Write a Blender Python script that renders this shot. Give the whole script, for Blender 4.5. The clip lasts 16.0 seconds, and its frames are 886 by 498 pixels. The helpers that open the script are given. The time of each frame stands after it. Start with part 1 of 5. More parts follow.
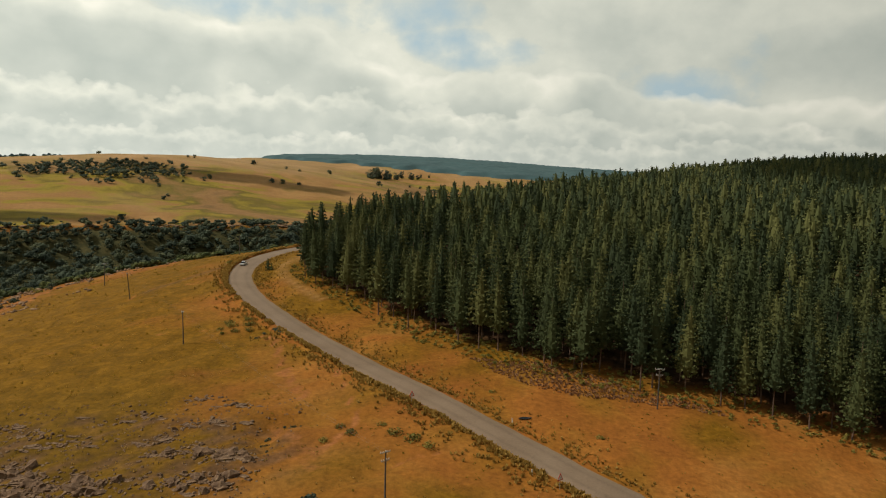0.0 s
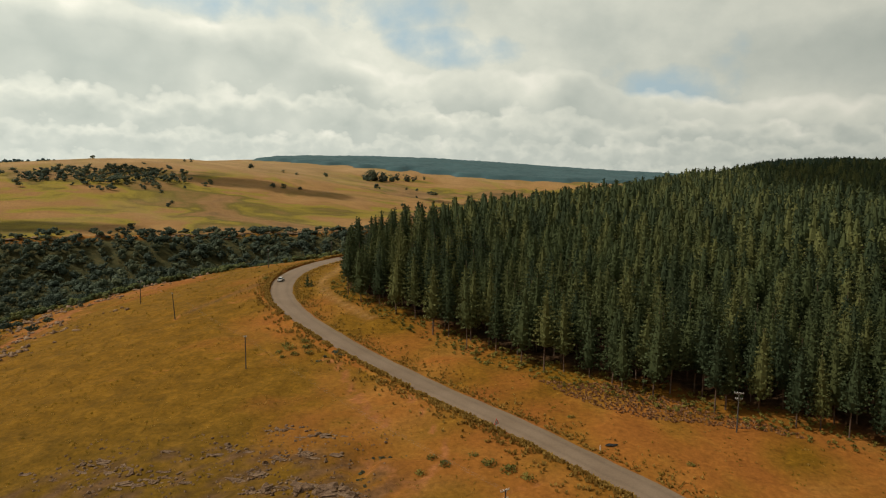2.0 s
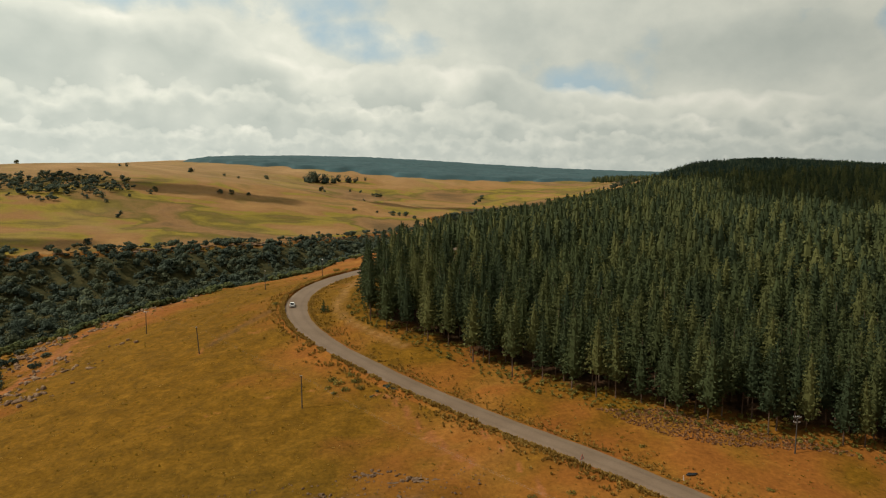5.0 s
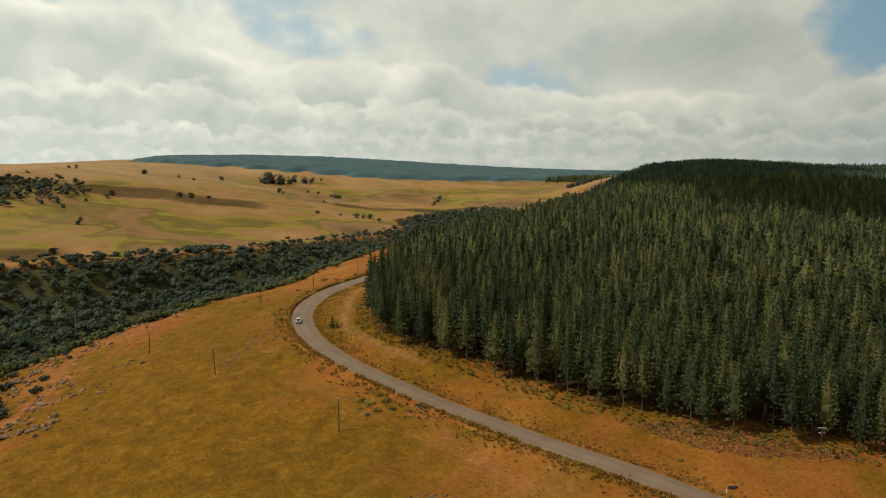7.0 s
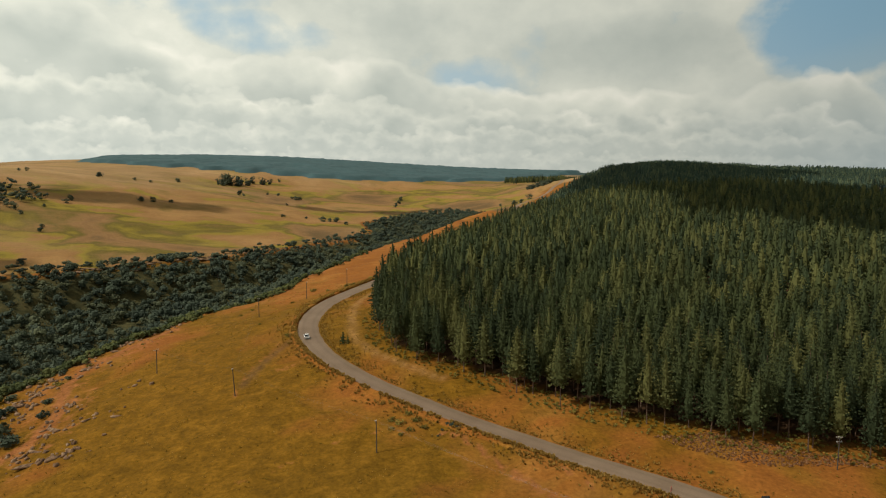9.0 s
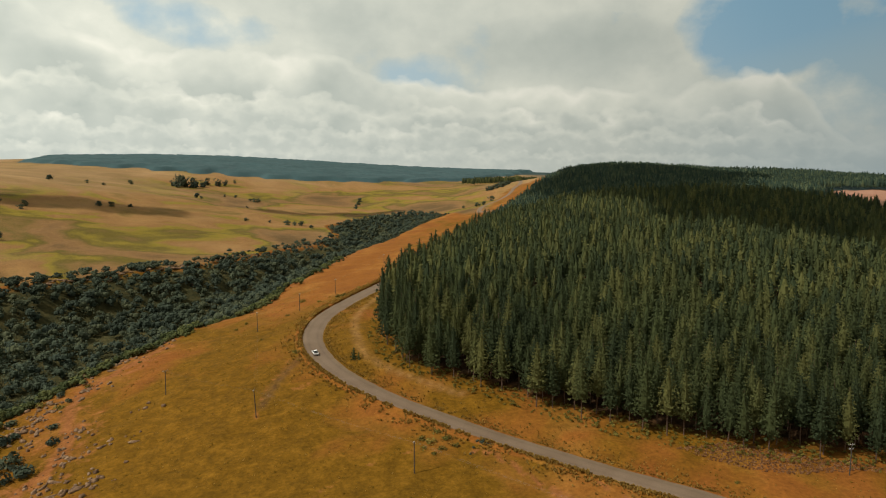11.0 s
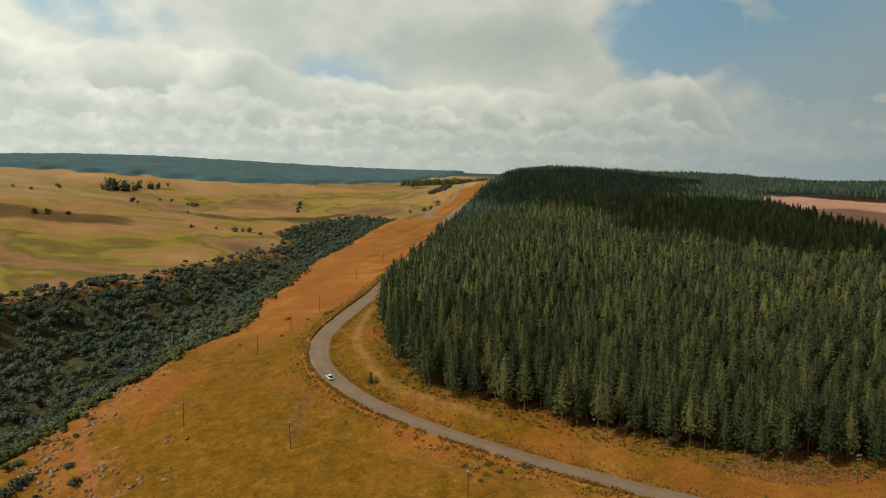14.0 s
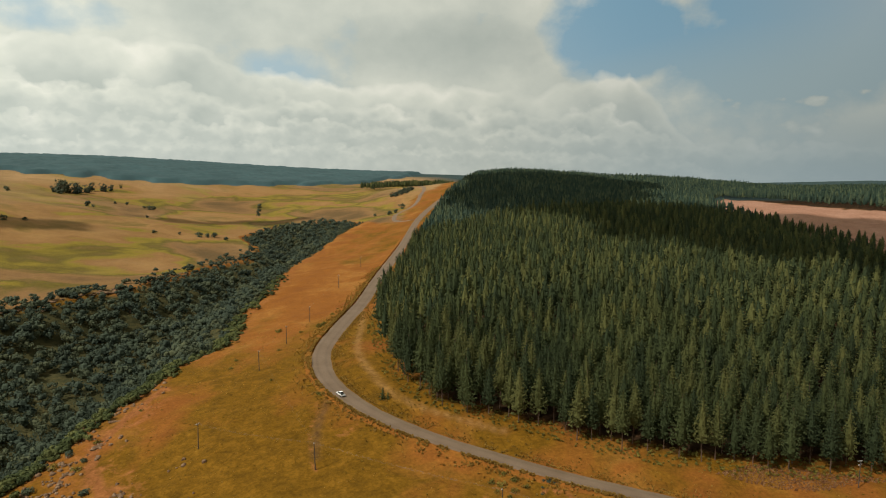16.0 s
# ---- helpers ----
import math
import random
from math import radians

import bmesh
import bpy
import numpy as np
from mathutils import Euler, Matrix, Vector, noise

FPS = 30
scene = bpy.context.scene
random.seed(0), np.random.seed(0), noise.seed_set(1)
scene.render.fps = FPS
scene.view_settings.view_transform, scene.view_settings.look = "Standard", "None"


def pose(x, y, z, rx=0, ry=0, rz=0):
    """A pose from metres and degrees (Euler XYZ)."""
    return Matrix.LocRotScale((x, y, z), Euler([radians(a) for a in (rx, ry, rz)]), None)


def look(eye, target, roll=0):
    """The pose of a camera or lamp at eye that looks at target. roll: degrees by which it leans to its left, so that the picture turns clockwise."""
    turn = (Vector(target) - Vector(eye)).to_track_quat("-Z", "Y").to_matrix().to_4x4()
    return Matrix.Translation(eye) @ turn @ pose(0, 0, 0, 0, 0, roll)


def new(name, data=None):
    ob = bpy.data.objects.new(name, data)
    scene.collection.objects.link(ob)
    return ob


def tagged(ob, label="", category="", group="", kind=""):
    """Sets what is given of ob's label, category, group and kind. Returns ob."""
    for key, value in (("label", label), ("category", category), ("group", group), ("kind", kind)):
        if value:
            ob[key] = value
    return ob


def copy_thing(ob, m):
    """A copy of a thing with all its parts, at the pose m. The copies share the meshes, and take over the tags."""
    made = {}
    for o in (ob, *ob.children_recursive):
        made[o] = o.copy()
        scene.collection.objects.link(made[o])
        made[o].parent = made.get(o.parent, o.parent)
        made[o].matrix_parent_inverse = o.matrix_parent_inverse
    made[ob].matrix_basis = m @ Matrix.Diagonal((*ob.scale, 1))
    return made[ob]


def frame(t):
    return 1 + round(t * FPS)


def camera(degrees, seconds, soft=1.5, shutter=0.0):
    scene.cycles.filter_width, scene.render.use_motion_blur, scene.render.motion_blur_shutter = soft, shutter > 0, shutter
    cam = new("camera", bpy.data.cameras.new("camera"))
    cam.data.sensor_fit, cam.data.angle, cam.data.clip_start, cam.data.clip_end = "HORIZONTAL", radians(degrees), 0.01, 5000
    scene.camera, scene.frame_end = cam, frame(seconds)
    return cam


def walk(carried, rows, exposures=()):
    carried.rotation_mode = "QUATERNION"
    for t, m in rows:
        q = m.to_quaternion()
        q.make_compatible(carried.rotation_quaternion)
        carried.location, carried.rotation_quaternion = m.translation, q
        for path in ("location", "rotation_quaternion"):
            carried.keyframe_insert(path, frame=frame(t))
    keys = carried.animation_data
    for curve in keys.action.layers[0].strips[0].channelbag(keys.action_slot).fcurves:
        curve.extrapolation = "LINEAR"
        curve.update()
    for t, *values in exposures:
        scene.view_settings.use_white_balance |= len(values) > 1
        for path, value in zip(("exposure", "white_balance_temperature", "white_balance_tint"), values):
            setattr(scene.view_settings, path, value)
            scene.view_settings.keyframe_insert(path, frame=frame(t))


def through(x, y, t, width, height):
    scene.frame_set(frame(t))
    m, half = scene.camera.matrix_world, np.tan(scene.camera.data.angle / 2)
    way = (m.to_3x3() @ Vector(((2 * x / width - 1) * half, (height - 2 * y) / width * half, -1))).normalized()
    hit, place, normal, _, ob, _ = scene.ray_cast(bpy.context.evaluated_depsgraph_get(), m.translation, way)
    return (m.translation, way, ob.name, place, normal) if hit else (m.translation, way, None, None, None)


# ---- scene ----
cam = camera(64.43, 16.0, soft=1.1)
METRES, EYE, TILT, LEAN, TURN = 190.0, 45.0, 0.0, 0.0, 0.0
ROWS = [
    (0.0, 0.00206, -0.00286, -0.00076, 0.576, -5.235, -1.36),
    (0.5, -0.02446, -0.0017, 0.00657, 0.434, -5.276, -1.232),
    (1.0, -0.05331, -0.00034, 0.01485, 0.304, -5.315, -1.113),
    (1.5, -0.08038, 0.00033, 0.02214, 0.066, -5.34, -1.015),
    (2.0, -0.10748, 0.00111, 0.02982, -0.702, -5.359, -0.952),
    (2.5, -0.13622, 0.0017, 0.03768, -1.756, -5.364, -0.877),
    (3.0, -0.16729, 0.0024, 0.0468, -2.859, -5.402, -0.755),
    (3.5, -0.19619, 0.00325, 0.05559, -3.761, -5.486, -0.664),
    (4.0, -0.22771, 0.00379, 0.06538, -4.785, -5.591, -0.536),
    (6.5, -0.37865, 0.01595, 0.10784, -10.285, -5.867, -0.343),
    (7.0, -0.41104, 0.01948, 0.11729, -11.432, -5.948, -0.313),
    (7.5, -0.4402, 0.02312, 0.126, -12.469, -5.978, -0.329),
    (8.0, -0.47229, 0.02761, 0.13496, -13.598, -6.015, -0.345),
    (8.5, -0.50165, 0.03178, 0.14326, -14.646, -6.067, -0.334),
    (11.0, -0.64987, 0.06655, 0.18645, -20.052, -6.324, -0.306),
    (11.5, -0.68127, 0.07406, 0.19566, -21.193, -6.352, -0.354),
    (12.0, -0.70934, 0.08217, 0.20412, -22.182, -6.383, -0.389),
    (12.5, -0.73941, 0.09168, 0.21327, -23.282, -6.422, -0.448),
    (13.0, -0.767, 0.10119, 0.2216, -24.279, -6.436, -0.5),
    (13.5, -0.7961, 0.11195, 0.23036, -25.348, -6.45, -0.543),
    (14.0, -0.82318, 0.12291, 0.23891, -26.38, -6.485, -0.59),
    (14.5, -0.85233, 0.13511, 0.24751, -27.46, -6.499, -0.634),
    (15.0, -0.87902, 0.14687, 0.25577, -28.467, -6.54, -0.71),
    (15.5, -0.9082, 0.16022, 0.2645, -29.563, -6.543, -0.759),
    (16.0, -0.93498, 0.17277, 0.27263, -30.573, -6.542, -0.78),
]
walk(cam, [(t, pose(0, 0, EYE, TILT, LEAN, TURN) @ pose(METRES * x, METRES * y, METRES * z, 90 + pitch, roll, yaw)) for t, x, y, z, yaw, pitch, roll in ROWS],
     exposures=((0.0, -0.03, 6420, 10), (8.0, 0.0, 6400, 10), (16.0, 0.04, 6300, 9)))


# ---- world, sun ----
SUN_AZ, SUN_EL = radians(262), radians(49)          # azimuth clockwise from +y
SUN_WAY = Vector((math.sin(SUN_AZ) * math.cos(SUN_EL), math.cos(SUN_AZ) * math.cos(SUN_EL), math.sin(SUN_EL)))

world = bpy.data.worlds.new("sky")
scene.world = world
world.use_nodes = True
wn, wl = world.node_tree.nodes, world.node_tree.links
wn.clear()


def vector_math(op):
    n = wn.new("ShaderNodeVectorMath")
    n.operation = op
    return n


def wmath(op, a, b=None, clamp=False):
    n = wn.new("ShaderNodeMath")
    n.operation, n.use_clamp = op, clamp
    for i, v in enumerate((a, b)):
        if v is None:
            continue
        if isinstance(v, (int, float)):
            n.inputs[i].default_value = v
        else:
            wl.new(v, n.inputs[i])
    return n.outputs[0]


def wramp(value, stops):
    n = wn.new("ShaderNodeValToRGB")
    e = n.color_ramp.elements
    while len(e) < len(stops):
        e.new(0.5)
    for k, (p, c) in zip(e, stops):
        k.position, k.color = p, (*c, 1) if isinstance(c, tuple) else (c, c, c, 1)
    wl.new(value, n.inputs[0])
    return n.outputs[0]


sky = wn.new("ShaderNodeTexSky")
sky.sky_type, sky.sun_disc, sky.sun_elevation, sky.sun_rotation = "NISHITA", False, SUN_EL, SUN_AZ
sky.air_density, sky.dust_density, sky.ozone_density, sky.altitude = 1.0, 2.5, 1.2, 1200
tc = wn.new("ShaderNodeTexCoord")
parts = wn.new("ShaderNodeSeparateXYZ")
wl.new(tc.outputs["Generated"], parts.inputs[0])
AZ = wmath("MULTIPLY", wmath("ARCTAN2", parts.outputs[0], parts.outputs[1]), 57.2958)          # degrees clockwise from +y
EL = wmath("MULTIPLY", wmath("ARCSINE", parts.outputs[2]), 57.2958)


def sky_point(seed, across=0.1, up=0.13):
    n = wn.new("ShaderNodeCombineXYZ")
    wl.new(wmath("MULTIPLY", AZ, across), n.inputs[0])
    wl.new(wmath("MULTIPLY", EL, up), n.inputs[1])
    n.inputs[2].default_value = seed
    return n.outputs[0]


def cloud_noise(seed, scale, detail, rough=0.5, distort=0.0, up=0.13):
    n = wn.new("ShaderNodeTexNoise")
    for key, v in (("Scale", scale), ("Detail", detail), ("Roughness", rough), ("Distortion", distort)):
        n.inputs[key].default_value = v
    wl.new(sky_point(seed, 0.1, up), n.inputs["Vector"])
    return n.outputs["Fac"]


def billow(seed, scale):
    """Rounded cauliflower heads, 0 between them and about 1 in their middles."""
    wob = wn.new("ShaderNodeTexNoise")
    wob.inputs["Scale"].default_value, wob.inputs["Detail"].default_value = scale * 1.3, 4
    at = sky_point(seed)
    wl.new(at, wob.inputs["Vector"])
    push = vector_math("SCALE")
    push.inputs["Scale"].default_value = 0.75 / scale
    wl.new(wob.outputs["Color"], push.inputs[0])
    add = vector_math("ADD")
    wl.new(at, add.inputs[0]), wl.new(push.outputs[0], add.inputs[1])
    v = wn.new("ShaderNodeTexVoronoi")
    v.feature = "SMOOTH_F1"
    v.inputs["Scale"].default_value, v.inputs["Smoothness"].default_value = scale, 0.25
    wl.new(add.outputs[0], v.inputs["Vector"])
    return wmath("SUBTRACT", 1.0, v.outputs["Distance"])


def toward(az, el, wide, tall):
    """1 in the middle of an oval part of the sky, 0 outside it."""
    a = wmath("DIVIDE", wmath("SUBTRACT", AZ, az), wide)
    e = wmath("DIVIDE", wmath("SUBTRACT", EL, el), tall)
    return wmath("SUBTRACT", 1.0, wmath("ADD", wmath("MULTIPLY", a, a), wmath("MULTIPLY", e, e)), clamp=True)


def sky_mix(f, a, b):
    n = wn.new("ShaderNodeMix")
    n.data_type = "RGBA"
    for v, socket in ((f, n.inputs[0]), (a, n.inputs[6]), (b, n.inputs[7])):
        if isinstance(v, tuple):
            socket.default_value = (*v, 1)
        else:
            wl.new(v, socket)
    return n.outputs[2]


# hazy blue between the clouds, deepest away from the sun and above the haze
air = wn.new("ShaderNodeMix")
air.data_type = "RGBA"
air.inputs[0].default_value = 0.9
air.inputs[7].default_value = (4.5, 5.6, 5.75, 1)
wl.new(sky.outputs[0], air.inputs[6])
picture = sky_mix(wmath("MULTIPLY", toward(46, 15, 16, 13), 0.9), air.outputs[2], (2.35, 4.25, 5.5))
picture = sky_mix(wmath("MULTIPLY", toward(58, 2, 24, 9), 0.8), picture, (4.1, 5.1, 5.0))

# the high deck, grey-white with holes in it
soft_noise, fine_noise = cloud_noise(3.3, 1.3, 6, 0.52), cloud_noise(8.1, 4.0, 7, 0.55)
deck = wmath("ADD", wmath("MULTIPLY", soft_noise, 0.75), wmath("MULTIPLY", fine_noise, 0.25))
thick = wmath("ADD", deck, 0.22)
for az, el, wide, tall, amount in ((-17, 13.2, 8, 2.6, 0.26), (-4, 12.6, 8, 2.6, 0.24), (1.5, 10.3, 7.5, 2.0, 0.30), (18, 7.4, 4, 2.2, 0.22), (43, 11, 6.0, 5, 0.50), (53, 8, 12, 7, 0.34), (64, 11, 14, 8, 0.3), (23, 9, 2.5, 4, 0.10)):
    thick = wmath("SUBTRACT", thick, wmath("MULTIPLY", toward(az, el, wide, tall), amount))
deck_tone = wmath("ADD", wmath("MULTIPLY", wmath("SUBTRACT", deck, 0.5), 1.5), 0.62)
for az, el, wide, tall, amount in ((30, 9.3, 10, 3.0, -0.42), (33, 13, 9, 3, 0.10), (-25, 6, 8, 3, -0.15), (14, 12, 8, 3, -0.18)):
    deck_tone = wmath("ADD", deck_tone, wmath("MULTIPLY", toward(az, el, wide, tall), amount))
TONES = ((0.0, (4.4, 4.75, 4.15)), (0.45, (5.75, 5.95, 5.1)), (0.8, (7.3, 7.3, 6.1)), (1.0, (8.6, 8.35, 7.0)))
picture = sky_mix(wramp(thick, ((0.42, 0.0), (0.62, 1.0))), picture, wramp(deck_tone, TONES))


def heap_row(seed, line, swing, scale, crisp, fade, lightest, dim):
    """A row of heap clouds under the line of tops (degrees of azimuth, of height), bright along their tops and grey below."""
    global picture
    lo, hi = line[0][0], line[-1][0]
    top = wmath("MULTIPLY", wramp(wmath("DIVIDE", wmath("SUBTRACT", AZ, lo), hi - lo, clamp=True), [((a - lo) / (hi - lo), e / 20) for a, e in line]), 20)
    lump = wmath("ADD", wmath("MULTIPLY", cloud_noise(seed, scale, 5, 0.5), 0.55), wmath("ADD", wmath("MULTIPLY", billow(seed + 1, scale * 1.7), 0.30), wmath("MULTIPLY", billow(seed + 2, scale * 4.2), 0.15)))
    deep = wmath("SUBTRACT", wmath("ADD", top, wmath("MULTIPLY", wmath("SUBTRACT", lump, 0.52), swing * 3.0)), EL)
    body = wmath("ADD", wmath("MULTIPLY", wmath("SUBTRACT", billow(seed + 3, scale * 2.0), 0.6), 0.30), wmath("MULTIPLY", wmath("SUBTRACT", cloud_noise(seed + 4, scale * 0.9, 5, 0.5), 0.5), 1.1))
    tone = wmath("ADD", wmath("SUBTRACT", lightest, wmath("MULTIPLY", wmath("DIVIDE", deep, fade, clamp=True), dim)), body)
    picture = sky_mix(wramp(wmath("DIVIDE", deep, crisp, clamp=True), ((0.0, 0.0), (1.0, 0.96))), picture, wramp(tone, TONES))


heap_row(11.0, ((-60, 11), (-33, 13.5), (-20, 12.6), (-11, 11.8), (-5, 9.2), (-1, 8.2), (3, 9.0), (10, 9.4), (15, 7.6), (22, 6.4), (30, 6.6), (37, 6.0), (41, 7.6), (45, 7.4), (48, 4.6), (52, -3.0)), 1.3, 1.7, 0.6, 2.6, 1.05, 0.72)
heap_row(37.0, ((-60, 7.5), (-33, 7.2), (-22, 6.6), (-10, 7.4), (0, 6.0), (15, 5.8), (30, 5.0), (43, 5.2), (50, 2.4), (62, 1.8), (75, 3.0)), 1.7, 2.6, 0.7, 2.0, 1.0, 0.66)
heap_row(51.0, ((-60, 4.2), (-20, 4.0), (10, 3.6), (30, 3.6), (45, 3.2), (52, 2.1), (62, 2.0), (75, 2.5)), 1.3, 3.8, 0.6, 1.3, 0.95, 0.55)
heap_row(71.0, ((-60, 2.1), (20, 1.9), (46, 1.4), (54, -0.1), (75, -0.1)), 0.8, 6.0, 0.5, 0.9, 0.85, 0.42)
# small scattered heaps away from the sun
lump = wmath("ADD", wmath("MULTIPLY", cloud_noise(93.0, 3.4, 5, 0.5, up=0.2), 0.7), wmath("MULTIPLY", billow(95.0, 6.0), 0.3))
small_heaps = wmath("ADD", lump, wmath("MULTIPLY", wmath("SUBTRACT", toward(58, 3.9, 16, 3.2), 1.0), 0.25))
picture = sky_mix(wmath("MULTIPLY", wramp(small_heaps, ((0.55, 0.0), (0.63, 1.0))), 0.85), picture, wramp(wmath("MULTIPLY", wmath("SUBTRACT", small_heaps, 0.42), 3.2), TONES))
# haze low over the horizon
picture = sky_mix(wmath("MULTIPLY", wmath("SUBTRACT", 1.0, wmath("DIVIDE", EL, 5.0, clamp=True)), 0.36), picture, (5.3, 5.6, 5.1))
picture = sky_mix(wmath("MULTIPLY", wmath("MULTIPLY", wmath("DIVIDE", wmath("SUBTRACT", AZ, 34), 24, clamp=True), wmath("SUBTRACT", 1.0, wmath("DIVIDE", EL, 9.0, clamp=True))), 0.8), picture, (3.9, 4.9, 5.1))
# the clouds are brighter on the sun's side
side = vector_math("DOT_PRODUCT")
wl.new(tc.outputs["Generated"], side.inputs[0])
side.inputs[1].default_value = (math.sin(radians(-55)), math.cos(radians(-55)), 0)
glow = vector_math("SCALE")
wl.new(picture, glow.inputs[0])
wl.new(wmath("ADD", wmath("MULTIPLY", side.outputs["Value"], 0.46), 0.79), glow.inputs["Scale"])
back = wn.new("ShaderNodeBackground")
back.inputs["Strength"].default_value = 0.1
wl.new(glow.outputs[0], back.inputs[0])
wl.new(back.outputs[0], wn.new("ShaderNodeOutputWorld").inputs[0])

sun = new("sun", bpy.data.lights.new("sun", "SUN"))
sun.data.energy, sun.data.angle, sun.data.color = 3.6, radians(0.53), (1.0, 0.93, 0.80)
sun.matrix_world = look(SUN_WAY * 1000, (0, 0, 0))


# ---- materials ----
class Mat:
    """A node material with a principled shader, and short helpers to wire it."""

    def __init__(self, name, rough=0.8, metal=0.0):
        self.m = bpy.data.materials.new(name)
        self.m.use_nodes = True
        self.n, self.l = self.m.node_tree.nodes, self.m.node_tree.links
        self.b = self.n["Principled BSDF"]
        self.b.inputs["Roughness"].default_value, self.b.inputs["Metallic"].default_value = rough, metal
        self.b.inputs["Specular IOR Level"].default_value = 0.25
        self.tc = self.n.new("ShaderNodeTexCoord").outputs["Object"]

    def put(self, v, socket):
        if isinstance(v, (int, float)):
            socket.default_value = v
        elif isinstance(v, tuple):
            socket.default_value = (*v, 1) if len(v) == 3 and len(socket.default_value) == 4 else v
        else:
            self.l.new(v, socket)

    def noise(self, scale, detail=4, rough=0.55, distort=0.0, stretch=None):
        n = self.n.new("ShaderNodeTexNoise")
        for key, v in (("Scale", scale), ("Detail", detail), ("Roughness", rough), ("Distortion", distort)):
            n.inputs[key].default_value = v
        src = self.tc
        if stretch:
            mp = self.n.new("ShaderNodeMapping")
            mp.inputs["Scale"].default_value, mp.inputs["Rotation"].default_value = stretch[:3], (0, 0, radians(stretch[3]))
            self.l.new(src, mp.inputs[0])
            src = mp.outputs[0]
        self.l.new(src, n.inputs["Vector"])
        return n.outputs["Fac"]

    def ramp(self, v, *stops):
        n = self.n.new("ShaderNodeValToRGB")
        e = n.color_ramp.elements
        while len(e) < len(stops):
            e.new(0.5)
        for k, (p, c) in zip(e, stops):
            k.position, k.color = p, (*c, 1) if isinstance(c, tuple) else (c, c, c, 1)
        self.l.new(v, n.inputs[0])
        return n.outputs[0]

    def mix(self, f, a, b, how="MIX"):
        n = self.n.new("ShaderNodeMix")
        n.data_type, n.blend_type = "RGBA", how
        self.put(f, n.inputs[0]), self.put(a, n.inputs[6]), self.put(b, n.inputs[7])
        return n.outputs[2]

    def math(self, op, a, b=0.0, clamp=False):
        n = self.n.new("ShaderNodeMath")
        n.operation, n.use_clamp = op, clamp
        self.put(a, n.inputs[0]), self.put(b, n.inputs[1])
        return n.outputs[0]

    def attr(self, name):
        n = self.n.new("ShaderNodeAttribute")
        n.attribute_name = name
        return n.outputs["Fac"]

    def island(self):
        return self.n.new("ShaderNodeNewGeometry").outputs["Random Per Island"]

    def each(self):
        return self.n.new("ShaderNodeObjectInfo").outputs["Random"]

    def colour(self, c):
        self.put(c, self.b.inputs["Base Color"])
        return self

    def bump(self, height, strength=0.5, distance=0.1):
        n = self.n.new("ShaderNodeBump")
        n.inputs["Strength"].default_value, n.inputs["Distance"].default_value = strength, distance
        self.l.new(height, n.inputs["Height"])
        self.l.new(n.outputs[0], self.b.inputs["Normal"])
        return self


